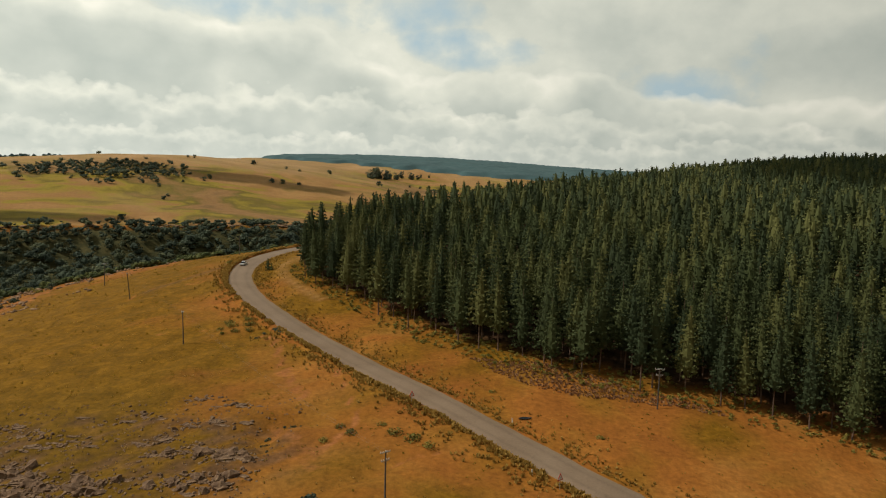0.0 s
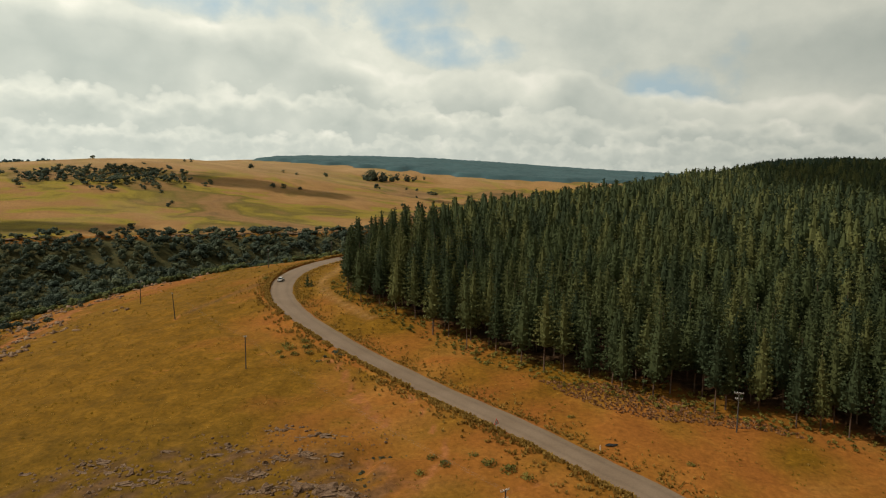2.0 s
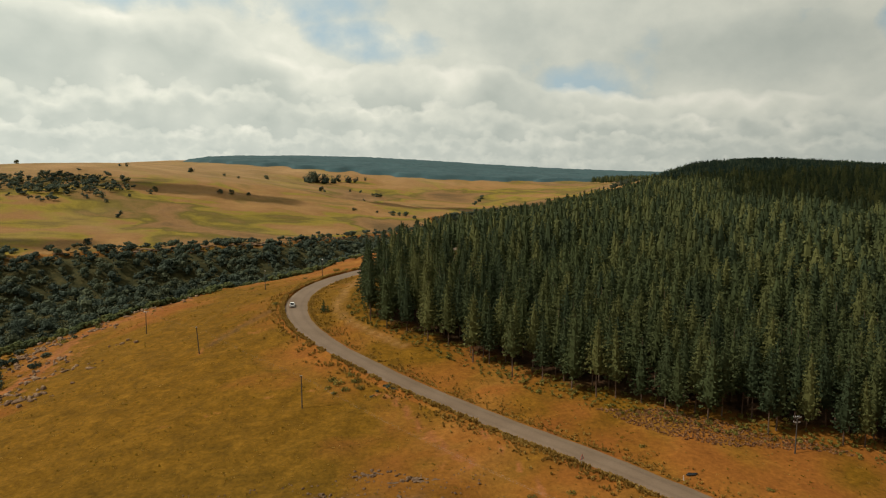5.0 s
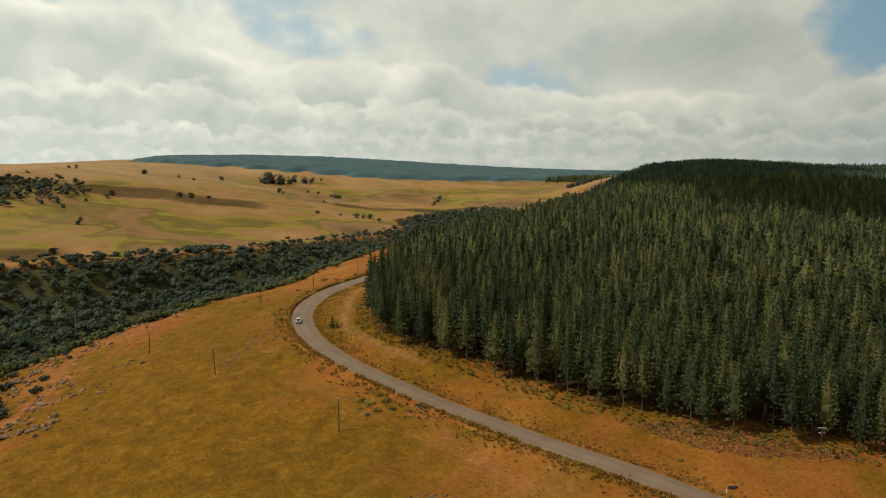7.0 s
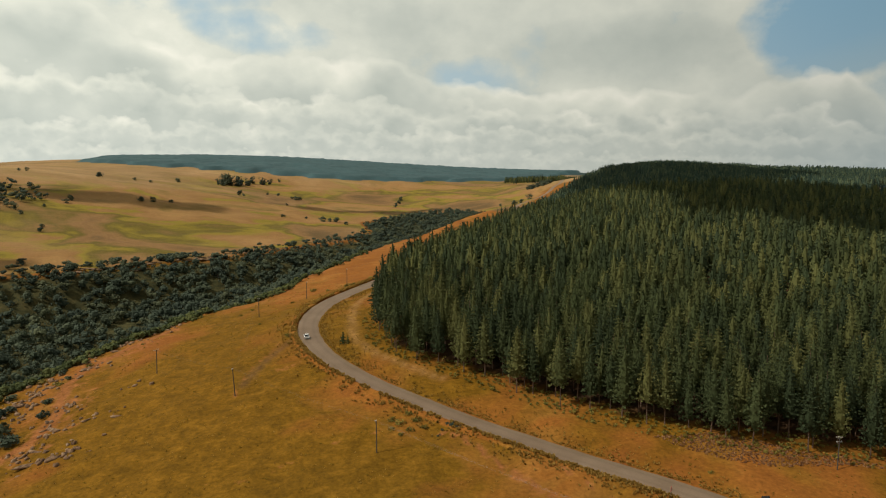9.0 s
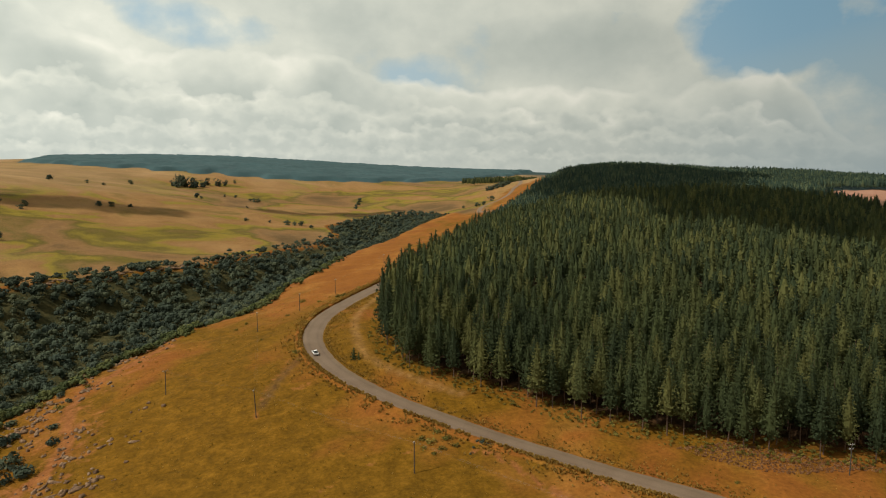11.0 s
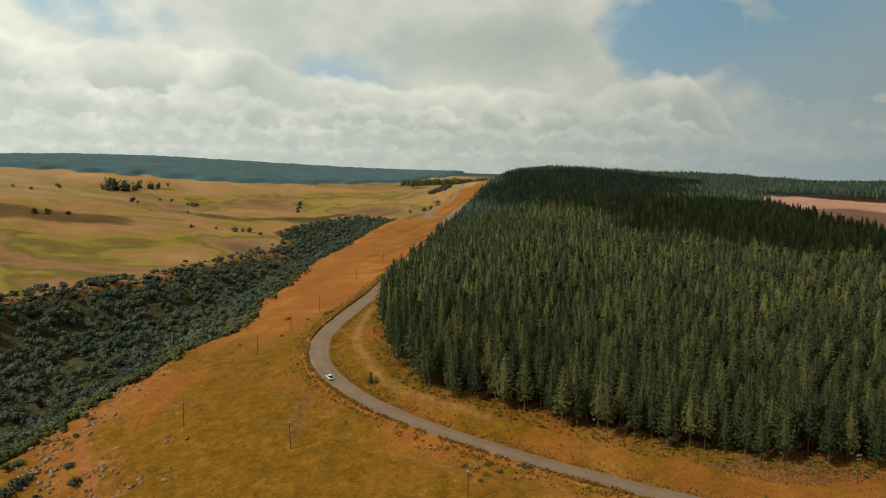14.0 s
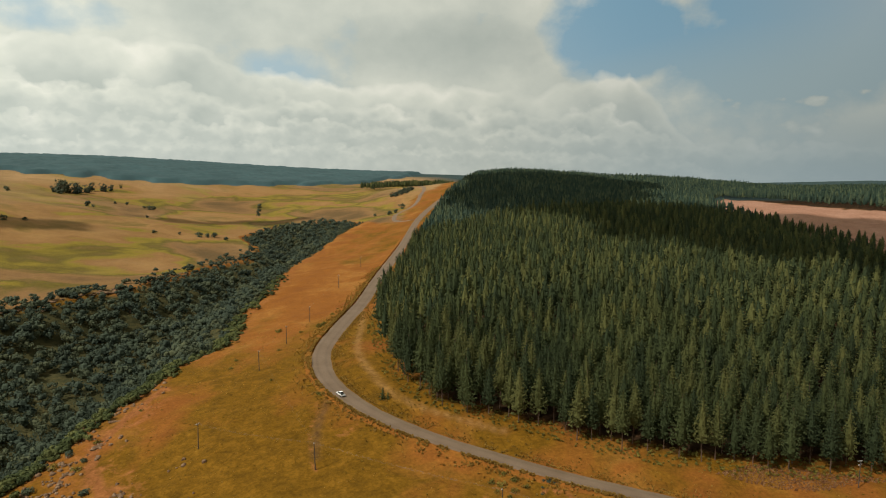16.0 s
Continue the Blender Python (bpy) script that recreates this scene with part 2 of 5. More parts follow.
def grassland():
    k = Mat("dry_grassland", 0.9)
    k.b.inputs["Specular IOR Level"].default_value = 0.05
    big, mid, fine = k.noise(0.006, 5, 0.55, 0.4), k.noise(0.035, 6, 0.6, 0.6), k.noise(0.9, 5, 0.7)
    streak = k.noise(0.0075, 5, 0.52, 0.5)
    tuft = k.noise(0.22, 6, 0.7, 0.3)
    dry = k.ramp(mid, (0.30, (0.190, 0.066, 0.013)), (0.5, (0.235, 0.088, 0.016)), (0.68, (0.30, 0.135, 0.031)))
    olive = k.ramp(tuft, (0.3, (0.102, 0.052, 0.005)), (0.52, (0.146, 0.071, 0.006)), (0.72, (0.202, 0.098, 0.010)))
    lush = k.math("ADD", k.attr("lush"), k.math("MULTIPLY", k.math("SUBTRACT", mid, 0.5), 1.3), clamp=True)
    c = k.mix(k.ramp(lush, (0.28, 0.0), (0.72, 1.0)), dry, olive)
    c = k.mix(k.math("MULTIPLY", k.attr("deep"), 0.8), c, k.ramp(tuft, (0.3, (0.070, 0.042, 0.005)), (0.7, (0.125, 0.068, 0.008))))
    # broad bands of greener and browner growth on the open plateau
    band = k.ramp(streak, (0.30, (0.120, 0.075, 0.034)), (0.40, (0.225, 0.125, 0.055)), (0.46, (0.120, 0.090, 0.022)), (0.50, (0.215, 0.160, 0.026)), (0.54, (0.235, 0.125, 0.050)), (0.61, (0.285, 0.160, 0.064)), (0.70, (0.140, 0.098, 0.026)))
    far_dry = k.ramp(k.noise(0.009, 6, 0.6, 0.6), (0.35, (0.20, 0.128, 0.058)), (0.65, (0.33, 0.21, 0.108)))
    c = k.mix(k.attr("plateau"), c, k.mix(k.ramp(k.math("ADD", big, k.attr("upland")), (0.45, 0.0), (0.75, 0.85)), k.mix(1.0, band, (0.98, 0.97, 0.88), "MULTIPLY"), k.mix(1.0, far_dry, (1.08, 1.05, 0.98), "MULTIPLY")))
    earth = k.ramp(tuft, (0.3, (0.18, 0.062, 0.020)), (0.7, (0.29, 0.115, 0.038)))
    bare = k.math("ADD", k.attr("soil"), k.math("MULTIPLY", k.math("SUBTRACT", tuft, 0.5), 1.2), clamp=True)
    c = k.mix(k.ramp(bare, (0.42, 0.0), (0.7, 0.9)), c, earth)
    c = k.mix(k.math("MULTIPLY", k.attr("stony"), 0.85), c, k.ramp(tuft, (0.3, (0.060, 0.032, 0.016)), (0.7, (0.135, 0.072, 0.036))))
    c = k.mix(k.math("MULTIPLY", k.attr("path"), 0.8), c, k.ramp(tuft, (0.3, (0.24, 0.125, 0.045)), (0.7, (0.34, 0.19, 0.075))))
    c = k.mix(k.attr("field"), c, k.ramp(mid, (0.3, (0.27, 0.135, 0.085)), (0.7, (0.37, 0.205, 0.14))))
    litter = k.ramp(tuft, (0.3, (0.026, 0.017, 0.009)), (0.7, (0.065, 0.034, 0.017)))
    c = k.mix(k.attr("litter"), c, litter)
    ravine = k.ramp(tuft, (0.3, (0.034, 0.036, 0.017)), (0.5, (0.056, 0.052, 0.022)), (0.7, (0.090, 0.072, 0.029)))
    c = k.mix(k.attr("ravine"), c, ravine)
    # far wooded ground, its blue-grey cast coloured in to stand for haze
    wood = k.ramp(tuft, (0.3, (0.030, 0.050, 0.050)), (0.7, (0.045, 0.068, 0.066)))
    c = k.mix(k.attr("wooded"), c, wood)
    c = k.mix(1.0, c, k.ramp(fine, (0.25, 0.62), (0.75, 1.3)), "MULTIPLY")
    c = k.mix(1.0, c, k.ramp(tuft, (0.25, 0.9), (0.75, 1.1)), "MULTIPLY")
    k.colour(c)
    return k.bump(k.math("ADD", fine, k.math("MULTIPLY", tuft, 0.6)), 0.55, 0.3).m


def asphalt():
    k = Mat("worn_asphalt", 0.85)
    across, a, b = k.attr("across"), k.noise(0.12, 5, 0.6), k.noise(3.0, 4, 0.6)
    c = k.ramp(a, (0.3, (0.146, 0.098, 0.062)), (0.7, (0.190, 0.132, 0.088)))
    wheel = k.ramp(k.math("ABSOLUTE", k.math("SUBTRACT", k.math("ABSOLUTE", across), 0.45)), (0.0, 0.86), (0.22, 1.0))
    c = k.mix(1.0, c, wheel, "MULTIPLY")
    c = k.mix(k.ramp(k.math("ADD", k.math("ABSOLUTE", across), k.math("MULTIPLY", k.math("SUBTRACT", k.noise(0.4, 4), 0.5), 0.35)), (0.9, 0.0), (1.0, 0.8)), c, (0.22, 0.13, 0.06))
    c = k.mix(1.0, c, k.ramp(b, (0.3, 0.85), (0.7, 1.12)), "MULTIPLY")
    return k.colour(c).bump(b, 0.3, 0.02).m


def leaf(name, dark, light, warm, through=0.15, speckle=0.40):
    k = Mat(name, 0.75)
    k.b.inputs["Specular IOR Level"].default_value = 0.12
    v = k.math("ADD", k.math("MULTIPLY", k.island(), speckle), k.math("MULTIPLY", k.math("FRACT", k.math("ADD", k.attr("tint"), k.each())), 1.0 - speckle))
    c = k.ramp(v, (0.12, dark), (0.55, light), (0.95, warm))
    c = k.mix(0.5, c, k.mix(1.0, c, k.ramp(k.noise(0.02, 4), (0.3, 0.7), (0.7, 1.35)), "MULTIPLY"))
    k.colour(c)
    t = k.n.new("ShaderNodeBsdfTranslucent")
    k.put(c, t.inputs[0])
    s = k.n.new("ShaderNodeMixShader")
    s.inputs[0].default_value = through
    k.l.new(k.b.outputs[0], s.inputs[1]), k.l.new(t.outputs[0], s.inputs[2])
    k.l.new(s.outputs[0], k.n["Material Output"].inputs[0])
    return k.m


def mottled(name, c1, c2, scale, rough=0.8, metal=0.0, bump=0.3, dist=0.03):
    k = Mat(name, rough, metal)
    n = k.noise(scale, 6, 0.65)
    c = k.mix(1.0, k.ramp(n, (0.3, c1), (0.7, c2)), k.ramp(k.each(), (0.0, 0.82), (1.0, 1.15)), "MULTIPLY")
    return k.colour(c).bump(n, bump, dist).m


def rock_mat(name, pale):
    k = Mat(name, 0.9)
    a, b = k.noise(0.7, 6, 0.65), k.noise(4.0, 5, 0.7)
    c = k.ramp(a, (0.3, (0.045, 0.024, 0.014)), (0.5, (0.145 * pale, 0.083 * pale, 0.045 * pale)), (0.68, (0.25 * pale, 0.165 * pale, 0.10 * pale)))
    c = k.mix(k.ramp(b, (0.55, 0.0), (0.7, 0.7)), c, (0.29 * pale, 0.20 * pale, 0.128 * pale))
    return k.colour(c).bump(k.math("ADD", a, b), 0.7, 0.12).m


M_GROUND, M_ROAD, M_ROCK, M_PALE = grassland(), asphalt(), rock_mat("lichened_rock", 0.85), rock_mat("pale_weathered_rock", 1.15)
M_PINE = leaf("pine_needles", (0.035, 0.048, 0.022), (0.060, 0.073, 0.027), (0.113, 0.114, 0.037), 0.18, 0.10)
# far stand: the bluish cast is distance haze put into the needle colour
M_FARPINE = leaf("haze_tinted_pine_needles", (0.030, 0.053, 0.040), (0.052, 0.077, 0.050), (0.096, 0.118, 0.062), 0.18, 0.12)
M_BUSH = leaf("bush_leaves", (0.048, 0.064, 0.047), (0.068, 0.086, 0.057), (0.104, 0.112, 0.060), 0.24, 0.16)
M_RIM_LEAF = leaf("olive_scrub_leaves", (0.045, 0.058, 0.022), (0.078, 0.092, 0.032), (0.135, 0.138, 0.046), 0.2, 0.2)
M_SHRUB = leaf("shrub_leaves", (0.085, 0.078, 0.018), (0.165, 0.138, 0.030), (0.27, 0.205, 0.045), 0.25)
M_FERN = leaf("dry_bracken", (0.16, 0.075, 0.036), (0.27, 0.135, 0.065), (0.36, 0.20, 0.09))
M_GRASS = leaf("grass_blades", (0.25, 0.140, 0.028), (0.34, 0.205, 0.046), (0.46, 0.30, 0.085), 0.4)
M_GREENGRASS = leaf("green_grass_blades", (0.13, 0.085, 0.010), (0.20, 0.130, 0.016), (0.28, 0.19, 0.03), 0.4)
M_BARK = mottled("pine_bark", (0.055, 0.032, 0.020), (0.17, 0.11, 0.075), 1.5, 0.95, 0, 0.6, 0.05)
M_POLE = mottled("weathered_pole_wood", (0.035, 0.028, 0.022), (0.10, 0.085, 0.07), 2.0, 0.9)
M_ARM = mottled("pale_crossarm_wood", (0.24, 0.21, 0.18), (0.36, 0.33, 0.28), 3.0, 0.85)
M_GLAZE = mottled("white_glazed_porcelain", (0.55, 0.53, 0.5), (0.7, 0.68, 0.64), 5.0, 0.2)
M_WIRE = mottled("dull_aluminium_wire", (0.10, 0.09, 0.075), (0.16, 0.145, 0.12), 2.0, 0.5, 0.6)
M_WHITE = mottled("white_car_paint", (0.72, 0.72, 0.70), (0.8, 0.8, 0.79), 1.0, 0.3, 0, 0.0)
M_GLASSY = mottled("dark_tinted_glass", (0.012, 0.014, 0.016), (0.02, 0.022, 0.025), 1.0, 0.08, 0, 0.0)
M_TYRE = mottled("black_tyre_rubber", (0.015, 0.015, 0.015), (0.03, 0.03, 0.03), 8.0, 0.9)
M_RIM = mottled("brushed_wheel_steel", (0.4, 0.4, 0.4), (0.55, 0.55, 0.55), 8.0, 0.35, 0.9)
M_LAMP = mottled("clear_lamp_plastic", (0.6, 0.6, 0.58), (0.7, 0.7, 0.68), 8.0, 0.15)
M_RED = mottled("red_sign_enamel", (0.36, 0.035, 0.02), (0.46, 0.06, 0.035), 6.0, 0.5)
M_SIGN = mottled("white_sign_enamel", (0.6, 0.58, 0.52), (0.72, 0.70, 0.64), 6.0, 0.5)
M_BLACK = mottled("black_sign_paint", (0.02, 0.02, 0.02), (0.035, 0.035, 0.03), 6.0, 0.6)
M_STEEL = mottled("galvanised_steel", (0.3, 0.3, 0.29), (0.42, 0.42, 0.4), 4.0, 0.5, 0.7)
M_CLOUD = mottled("cloud_white", (0.85, 0.85, 0.86), (0.92, 0.92, 0.92), 0.004, 1.0, 0, 0.0)
k = M_CLOUD.node_tree
veil = k.nodes.new("ShaderNodeMixShader")
veil.inputs[0].default_value = 0.16
k.links.new(k.nodes["Principled BSDF"].outputs[0], veil.inputs[1])
k.links.new(k.nodes.new("ShaderNodeBsdfTransparent").outputs[0], veil.inputs[2])
k.links.new(veil.outputs[0], k.nodes["Material Output"].inputs[0])
M_WATER = mottled("dark_puddle", (0.02, 0.022, 0.025), (0.03, 0.032, 0.035), 1.0, 0.08, 0, 0.0)


# ---- the lie of the land ----
def swells(x, y, xs, ys, r, heights):
    """Broad rounded rises on a regular lattice, xs by ys, each of radius r."""
    out, i = np.zeros_like(x), 0
    for cx in xs:
        for cy in ys:
            out += heights[i] * np.exp(-((x - cx) ** 2 + (y - cy) ** 2) / (2 * r * r))
            i += 1
    return out


NEAR = (0.3, -4.8, -7.5, -5.6, 5.9, -4.2, 6.1, 12.9, 3.5, -9.3, 5.5, -1.2, -4.4, 7.9, -1.9, 5.8, 3.8, -0.3, 4.3, 1.6, -18.0, 0.7, 7.3, -0.4, -4.3)
MIDDLE = (10.0, 2.9, 15.7, 18.2, -9.0, 9.9, 12.9, -15.5, 41.8, -48.2, 13.2, -9.8, -7.5, 40.5, -24.7, -23.6, 26.1, -19.4, 43.0, 32.3)
FAR = (17.0, -2.0, 36.0, 16.6, 18.7, 51.2, -1.2, 22.8, 5.2, 48.6, -11.6, -37.5, -34.9, 64.6, 41.8, -31.6, 33.1, 52.2, -63.3, 53.8, 65.2, -11.1, 18.3, 62.6, 25.8)

HILL = (-2.0, 4.6, 4.8, 0.5, 0, 0.2, 0.1, 0, 0.3, 1.9, 0.8, -0.2, 0.5, 2.0, 0.4, -0.8, -0.3, -1.3, -1.8, -1.7, 0.1, 4.5, -1.7, -4.5, -0.1, -0.4, -0.8, -2.3, -3.3, -1.5, -4.6, -1.2, 0, -0.1, -0.3, -1.2, -3.7, -7.9, -1.2, 11.9, 0, 0, 0, -0.7, -2.1, -2.7, -2.5, 5.6, 0, 0.2, 1.3, 0.5, -3.6, 8.6, 9.2, 1.0, 0, 0.4, 2.6, 3.5, -5.2, -6.6, -5.1, -4.0)


def base(x, y):
    z = swells(x, y, (-190, -110, -30, 50, 130), (90, 170, 250, 330, 410), 75, NEAR)
    z += swells(x, y, (-400, -180, 40, 260, 480), (450, 680, 910, 1140), 200, MIDDLE)
    z += swells(x, y, (-1200, -600, 0, 600, 1200), (-600, 0, 700, 1400, 2100), 480, FAR)
    z = z + swells(x, y, range(130, 1041, 130), range(260, 1171, 130), 115, HILL) * smooth(x - 0.646 * (y - 413), 20, 110) * smooth(y, 150, 260)
    r = np.hypot(x, y)
    a = np.arctan2(x, y)
    return z + (58 + 18 * np.sin(5 * a + 1) + 8 * np.sin(13 * a)) * np.exp(-((r - 4050) / 520) ** 2)


def wave(x, y, size, seed=0.0):
    """Cheap smooth noise, about -1 to 1, with features about this large."""
    k = 2 * math.pi / size
    u, v = x * k + seed * 1.7, y * k + seed * 2.9
    return (np.sin(u + 1.3 * np.sin(0.7 * v + seed)) * np.cos(v * 0.9 + 1.1 * np.sin(0.8 * u)) + 0.5 * np.sin(1.9 * u - 1.6 * v + 0.9 * np.sin(1.3 * v + seed))) / 1.3


def smooth(v, a, b):
    t = np.clip((v - a) / (b - a), 0, 1)
    return t * t * (3 - 2 * t)


def curve(points, step):
    """A smooth line through the points (Catmull-Rom), as an array of even steps."""
    p = np.array(points, float)
    p = np.vstack([2 * p[0] - p[1], p, 2 * p[-1] - p[-2]])
    out = []
    for i in range(1, len(p) - 2):
        n = max(2, int(np.linalg.norm(p[i + 1] - p[i]) / step))
        t = np.linspace(0, 1, n, endpoint=False)[:, None]
        a, b, c, d = p[i - 1:i + 3]
        out.append(0.5 * (2 * b + (c - a) * t + (2 * a - 5 * b + 4 * c - d) * t * t + (3 * b - a - 3 * c + d) * t ** 3))
    return np.vstack(out + [p[-2:-1]])


def away(x, y, line):
    """Distance from each point to a line of points, and the nearest place along it."""
    if x.size <= 16:
        a, d = line[:-1], line[1:] - line[:-1]
        px, py = x.reshape(-1, 1), y.reshape(-1, 1)
        t = np.clip(((px - a[:, 0]) * d[:, 0] + (py - a[:, 1]) * d[:, 1]) / (d ** 2).sum(1), 0, 1)
        r = np.hypot(px - a[:, 0] - t * d[:, 0], py - a[:, 1] - t * d[:, 1])
        i = r.argmin(1)
        k = np.arange(len(i))
        return r[k, i].reshape(x.shape), (i + t[k, i]).reshape(x.shape)
    best, where = np.full(x.shape, 1e9), np.zeros(x.shape)
    for i in range(len(line) - 1):
        a, d = line[i], line[i + 1] - line[i]
        t = np.clip(((x - a[0]) * d[0] + (y - a[1]) * d[1]) / (d @ d), 0, 1)
        r = np.hypot(x - a[0] - t * d[0], y - a[1] - t * d[1])
        near = r < best
        best[near], where[near] = r[near], (i + t)[near]
    return best, where


def within(x, y, poly):
    inside, n = np.zeros(x.shape, bool), len(poly)
    for i in range(n):
        (x1, y1), (x2, y2) = poly[i], poly[(i + 1) % n]
        if y1 != y2:
            inside ^= ((y1 > y) != (y2 > y)) & (x < (x2 - x1) * (y - y1) / (y2 - y1) + x1)
    return inside


def WOOD_FOOT(x):
    """How far off the woods on the long hill begin."""
    return 1438 + 0.0008 * np.maximum(0, x - 60) ** 2 + 0.8 * np.maximum(0, -270 - x)


ROAD_WIDE = 8.6
ROAD = curve(((130, 8), (95, 45), (62, 80), (31, 112), (17, 126), (7, 137.5), (-4, 150), (-19, 166.5), (-36.5, 187.5), (-53.5, 210), (-66, 230), (-74, 249),
              (-78, 270), (-77.5, 289), (-74.5, 304), (-68, 322), (-58, 340), (-33, 377), (-8, 413), (39, 488), (125, 620), (233, 786), (310, 880), (385, 955), (470, 1050), (560, 1180)), 4.0)
SIDE_ROAD = curve(((228, 790), (222, 822), (250, 880), (300, 925), (353, 1000), (410, 1090), (450, 1180)), 8.0)
TRACK = curve(((-18, 392), (-33, 357), (-46, 332), (-55, 311), (-60, 289), (-62, 268), (-60, 254), (-53, 240), (-40, 222)), 4.0)
NEAR_RIM = ((-420, 60), (-330, 130), (-250, 200), (-210, 250), (-188, 281), (-173, 298), (-156, 318), (-137, 340), (-124, 361), (-97, 383), (-82, 407), (-68, 450), (-29, 517), (18, 615), (78, 708), (140, 803))
FAR_RIM = ((205, 880), (190, 965), (160, 975), (106, 965), (33, 860), (28, 765), (0, 700), (-45, 672), (-84, 614), (-122, 570), (-150, 552), (-175, 530), (-205, 505), (-240, 482), (-285, 448), (-400, 400), (-560, 250))
VALLEY = NEAR_RIM + FAR_RIM
FOREST = ((190, 88), (130, 116), (88, 141), (64, 151), (50, 155), (38, 160), (22, 169), (4, 179), (-13, 197), (-30, 219), (-43, 232), (-54, 247), (-56, 262), (-52, 285), (-44, 308), (-34, 337), (-17, 372), (16, 420), (64, 495),
          (150, 628), (252, 775), (335, 890), (405, 965), (500, 1075), (590, 1210), (760, 1330), (1700, 1600), (2200, 900), (1500, 250), (600, 20), (300, 20))
CLEARING = ((670, 685), (520, 590), (438, 516), (391, 451), (365, 389), (357, 353), (358, 325), (378, 296), (470, 250), (620, 330), (560, 400), (540, 440), (552, 496), (572, 556))
RIM_LINE = np.array(VALLEY + VALLEY[:1], float)
EDGE_LINE = np.array(FOREST + FOREST[:1], float)
CLEARING_LINE = np.array(CLEARING + CLEARING[:1], float)
GULLY = curve(((-24, 136.5), (-28, 137.6), (-31.5, 137), (-33.4, 135), (-33.2, 132), (-34, 129), (-33, 125.5)), 1.2)
RUT = curve(((-15, 114), (-8, 119.5), (-2, 123.5), (4, 127)), 2.0)
CUT = curve(((-51, 187.5), (-48, 190), (-45, 189), (-43, 187)), 1.5)
ROAD_Z = base(ROAD[:, 0], ROAD[:, 1])
for _ in range(12):
    ROAD_Z[1:-1] = (ROAD_Z[:-2] + 2 * ROAD_Z[1:-1] + ROAD_Z[2:]) / 4


def valley_depth(x, y):
    """How far the land has sunk into the ravine, and how deep inside its rim a place lies."""
    inside = within(x, y, VALLEY)
    d = np.zeros_like(x)
    if inside.any():
        d[inside] = away(x[inside], y[inside], RIM_LINE)[0]
    d = np.maximum(0, d + (2.5 * wave(x, y, 38, 3) + 1.5 * wave(x, y, 17, 5)) * (d > 0))
    deep = 21 * smooth(y, 1000, 760) + 8 * smooth(y, 430, 330)
    return deep * (0.07 * smooth(d, 0, 5) + 0.93 * smooth(d, 0, 50)), d


def land(x, y):
    x, y = np.asarray(x, float), np.asarray(y, float)
    z = base(x, y)
    close = (np.abs(x) < 700) & (y > 60) & (y < 1100)
    z = z + np.where(close, 0.35 * wave(x, y, 31, 1) + 0.16 * wave(x, y, 11, 2), 0) + 1.2 * wave(x, y, 170, 4) * smooth(np.hypot(x, y), 450, 900)
    for line, deep, wide in ((GULLY, 1.7, 2.4), (RUT, 0.9, 1.7), (CUT, 1.1, 2.0)):
        near = (x > line[:, 0].min() - 9) & (x < line[:, 0].max() + 9) & (y > line[:, 1].min() - 9) & (y < line[:, 1].max() + 9)
        if near.any():
            z[near] -= deep * np.exp(-(away(x[near], y[near], line)[0] / wide) ** 2)
    z = z - valley_depth(x, y)[0]
    near = (x > -130) & (x < 620) & (y > 0) & (y < 1250)
    if near.any():
        d, w = away(x[near], y[near], ROAD)
        rz = np.interp(w, np.arange(len(ROAD)), ROAD_Z)
        z[near] = rz - 0.10 + (z[near] - rz + 0.10) * smooth(d, 5.2, 15)
    return z


def height(x, y):
    return float(land(np.array([x]), np.array([y]))[0])


# ---- mesh helpers ----
def raw_mesh(name, verts, faces, material, smooth_faces=False, **attributes):
    """A mesh from arrays: verts (n, 3), faces (m, 3 or 4)."""
    me = bpy.data.meshes.new(name)
    verts, faces = np.asarray(verts, np.float32), np.asarray(faces, np.int32)
    k = faces.shape[1]
    me.vertices.add(len(verts)), me.loops.add(faces.size), me.polygons.add(len(faces))
    me.vertices.foreach_set("co", verts.ravel())
    me.loops.foreach_set("vertex_index", faces.ravel())
    me.polygons.foreach_set("loop_start", np.arange(0, faces.size, k, dtype=np.int32))
    if smooth_faces:
        me.polygons.foreach_set("use_smooth", np.ones(len(faces), bool))
    for key, values in attributes.items():
        me.attributes.new(key, "FLOAT", "POINT").data.foreach_set("value", np.asarray(values, np.float32))
    me.update(calc_edges=True)
    me.materials.append(material)
    return me


def part(name, bm, material, parent=None, label="", soft=False):
    """Links a bmesh, or a ready mesh, as one mesh object, under parent if given."""
    if isinstance(bm, bmesh.types.BMesh):
        me = bpy.data.meshes.new(name)
        bm.to_mesh(me)
        bm.free()
        me.materials.append(material)
    else:
        me = bm
    if soft:
        for p in me.polygons:
            p.use_smooth = True
    ob = new(name, me)
    ob.parent = parent
    return tagged(ob, label)


def thing(name, place, label, category, group="", kind="", turn=0.0):
    ob = new(name)
    ob.matrix_basis = pose(*place, 0, 0, turn)
    return tagged(ob, label, category, group, kind)


def box(bm, size, centre=(0, 0, 0), bevel=0.0, turn=None):
    m = Matrix.Translation(centre) @ (turn or Matrix()) @ Matrix.Diagonal((*size, 1))
    made = bmesh.ops.create_cube(bm, size=1, matrix=m)["verts"]
    if bevel:
        edges = list({e for v in made for e in v.link_edges})
        bmesh.ops.bevel(bm, geom=edges, offset=bevel, segments=2, affect="EDGES")


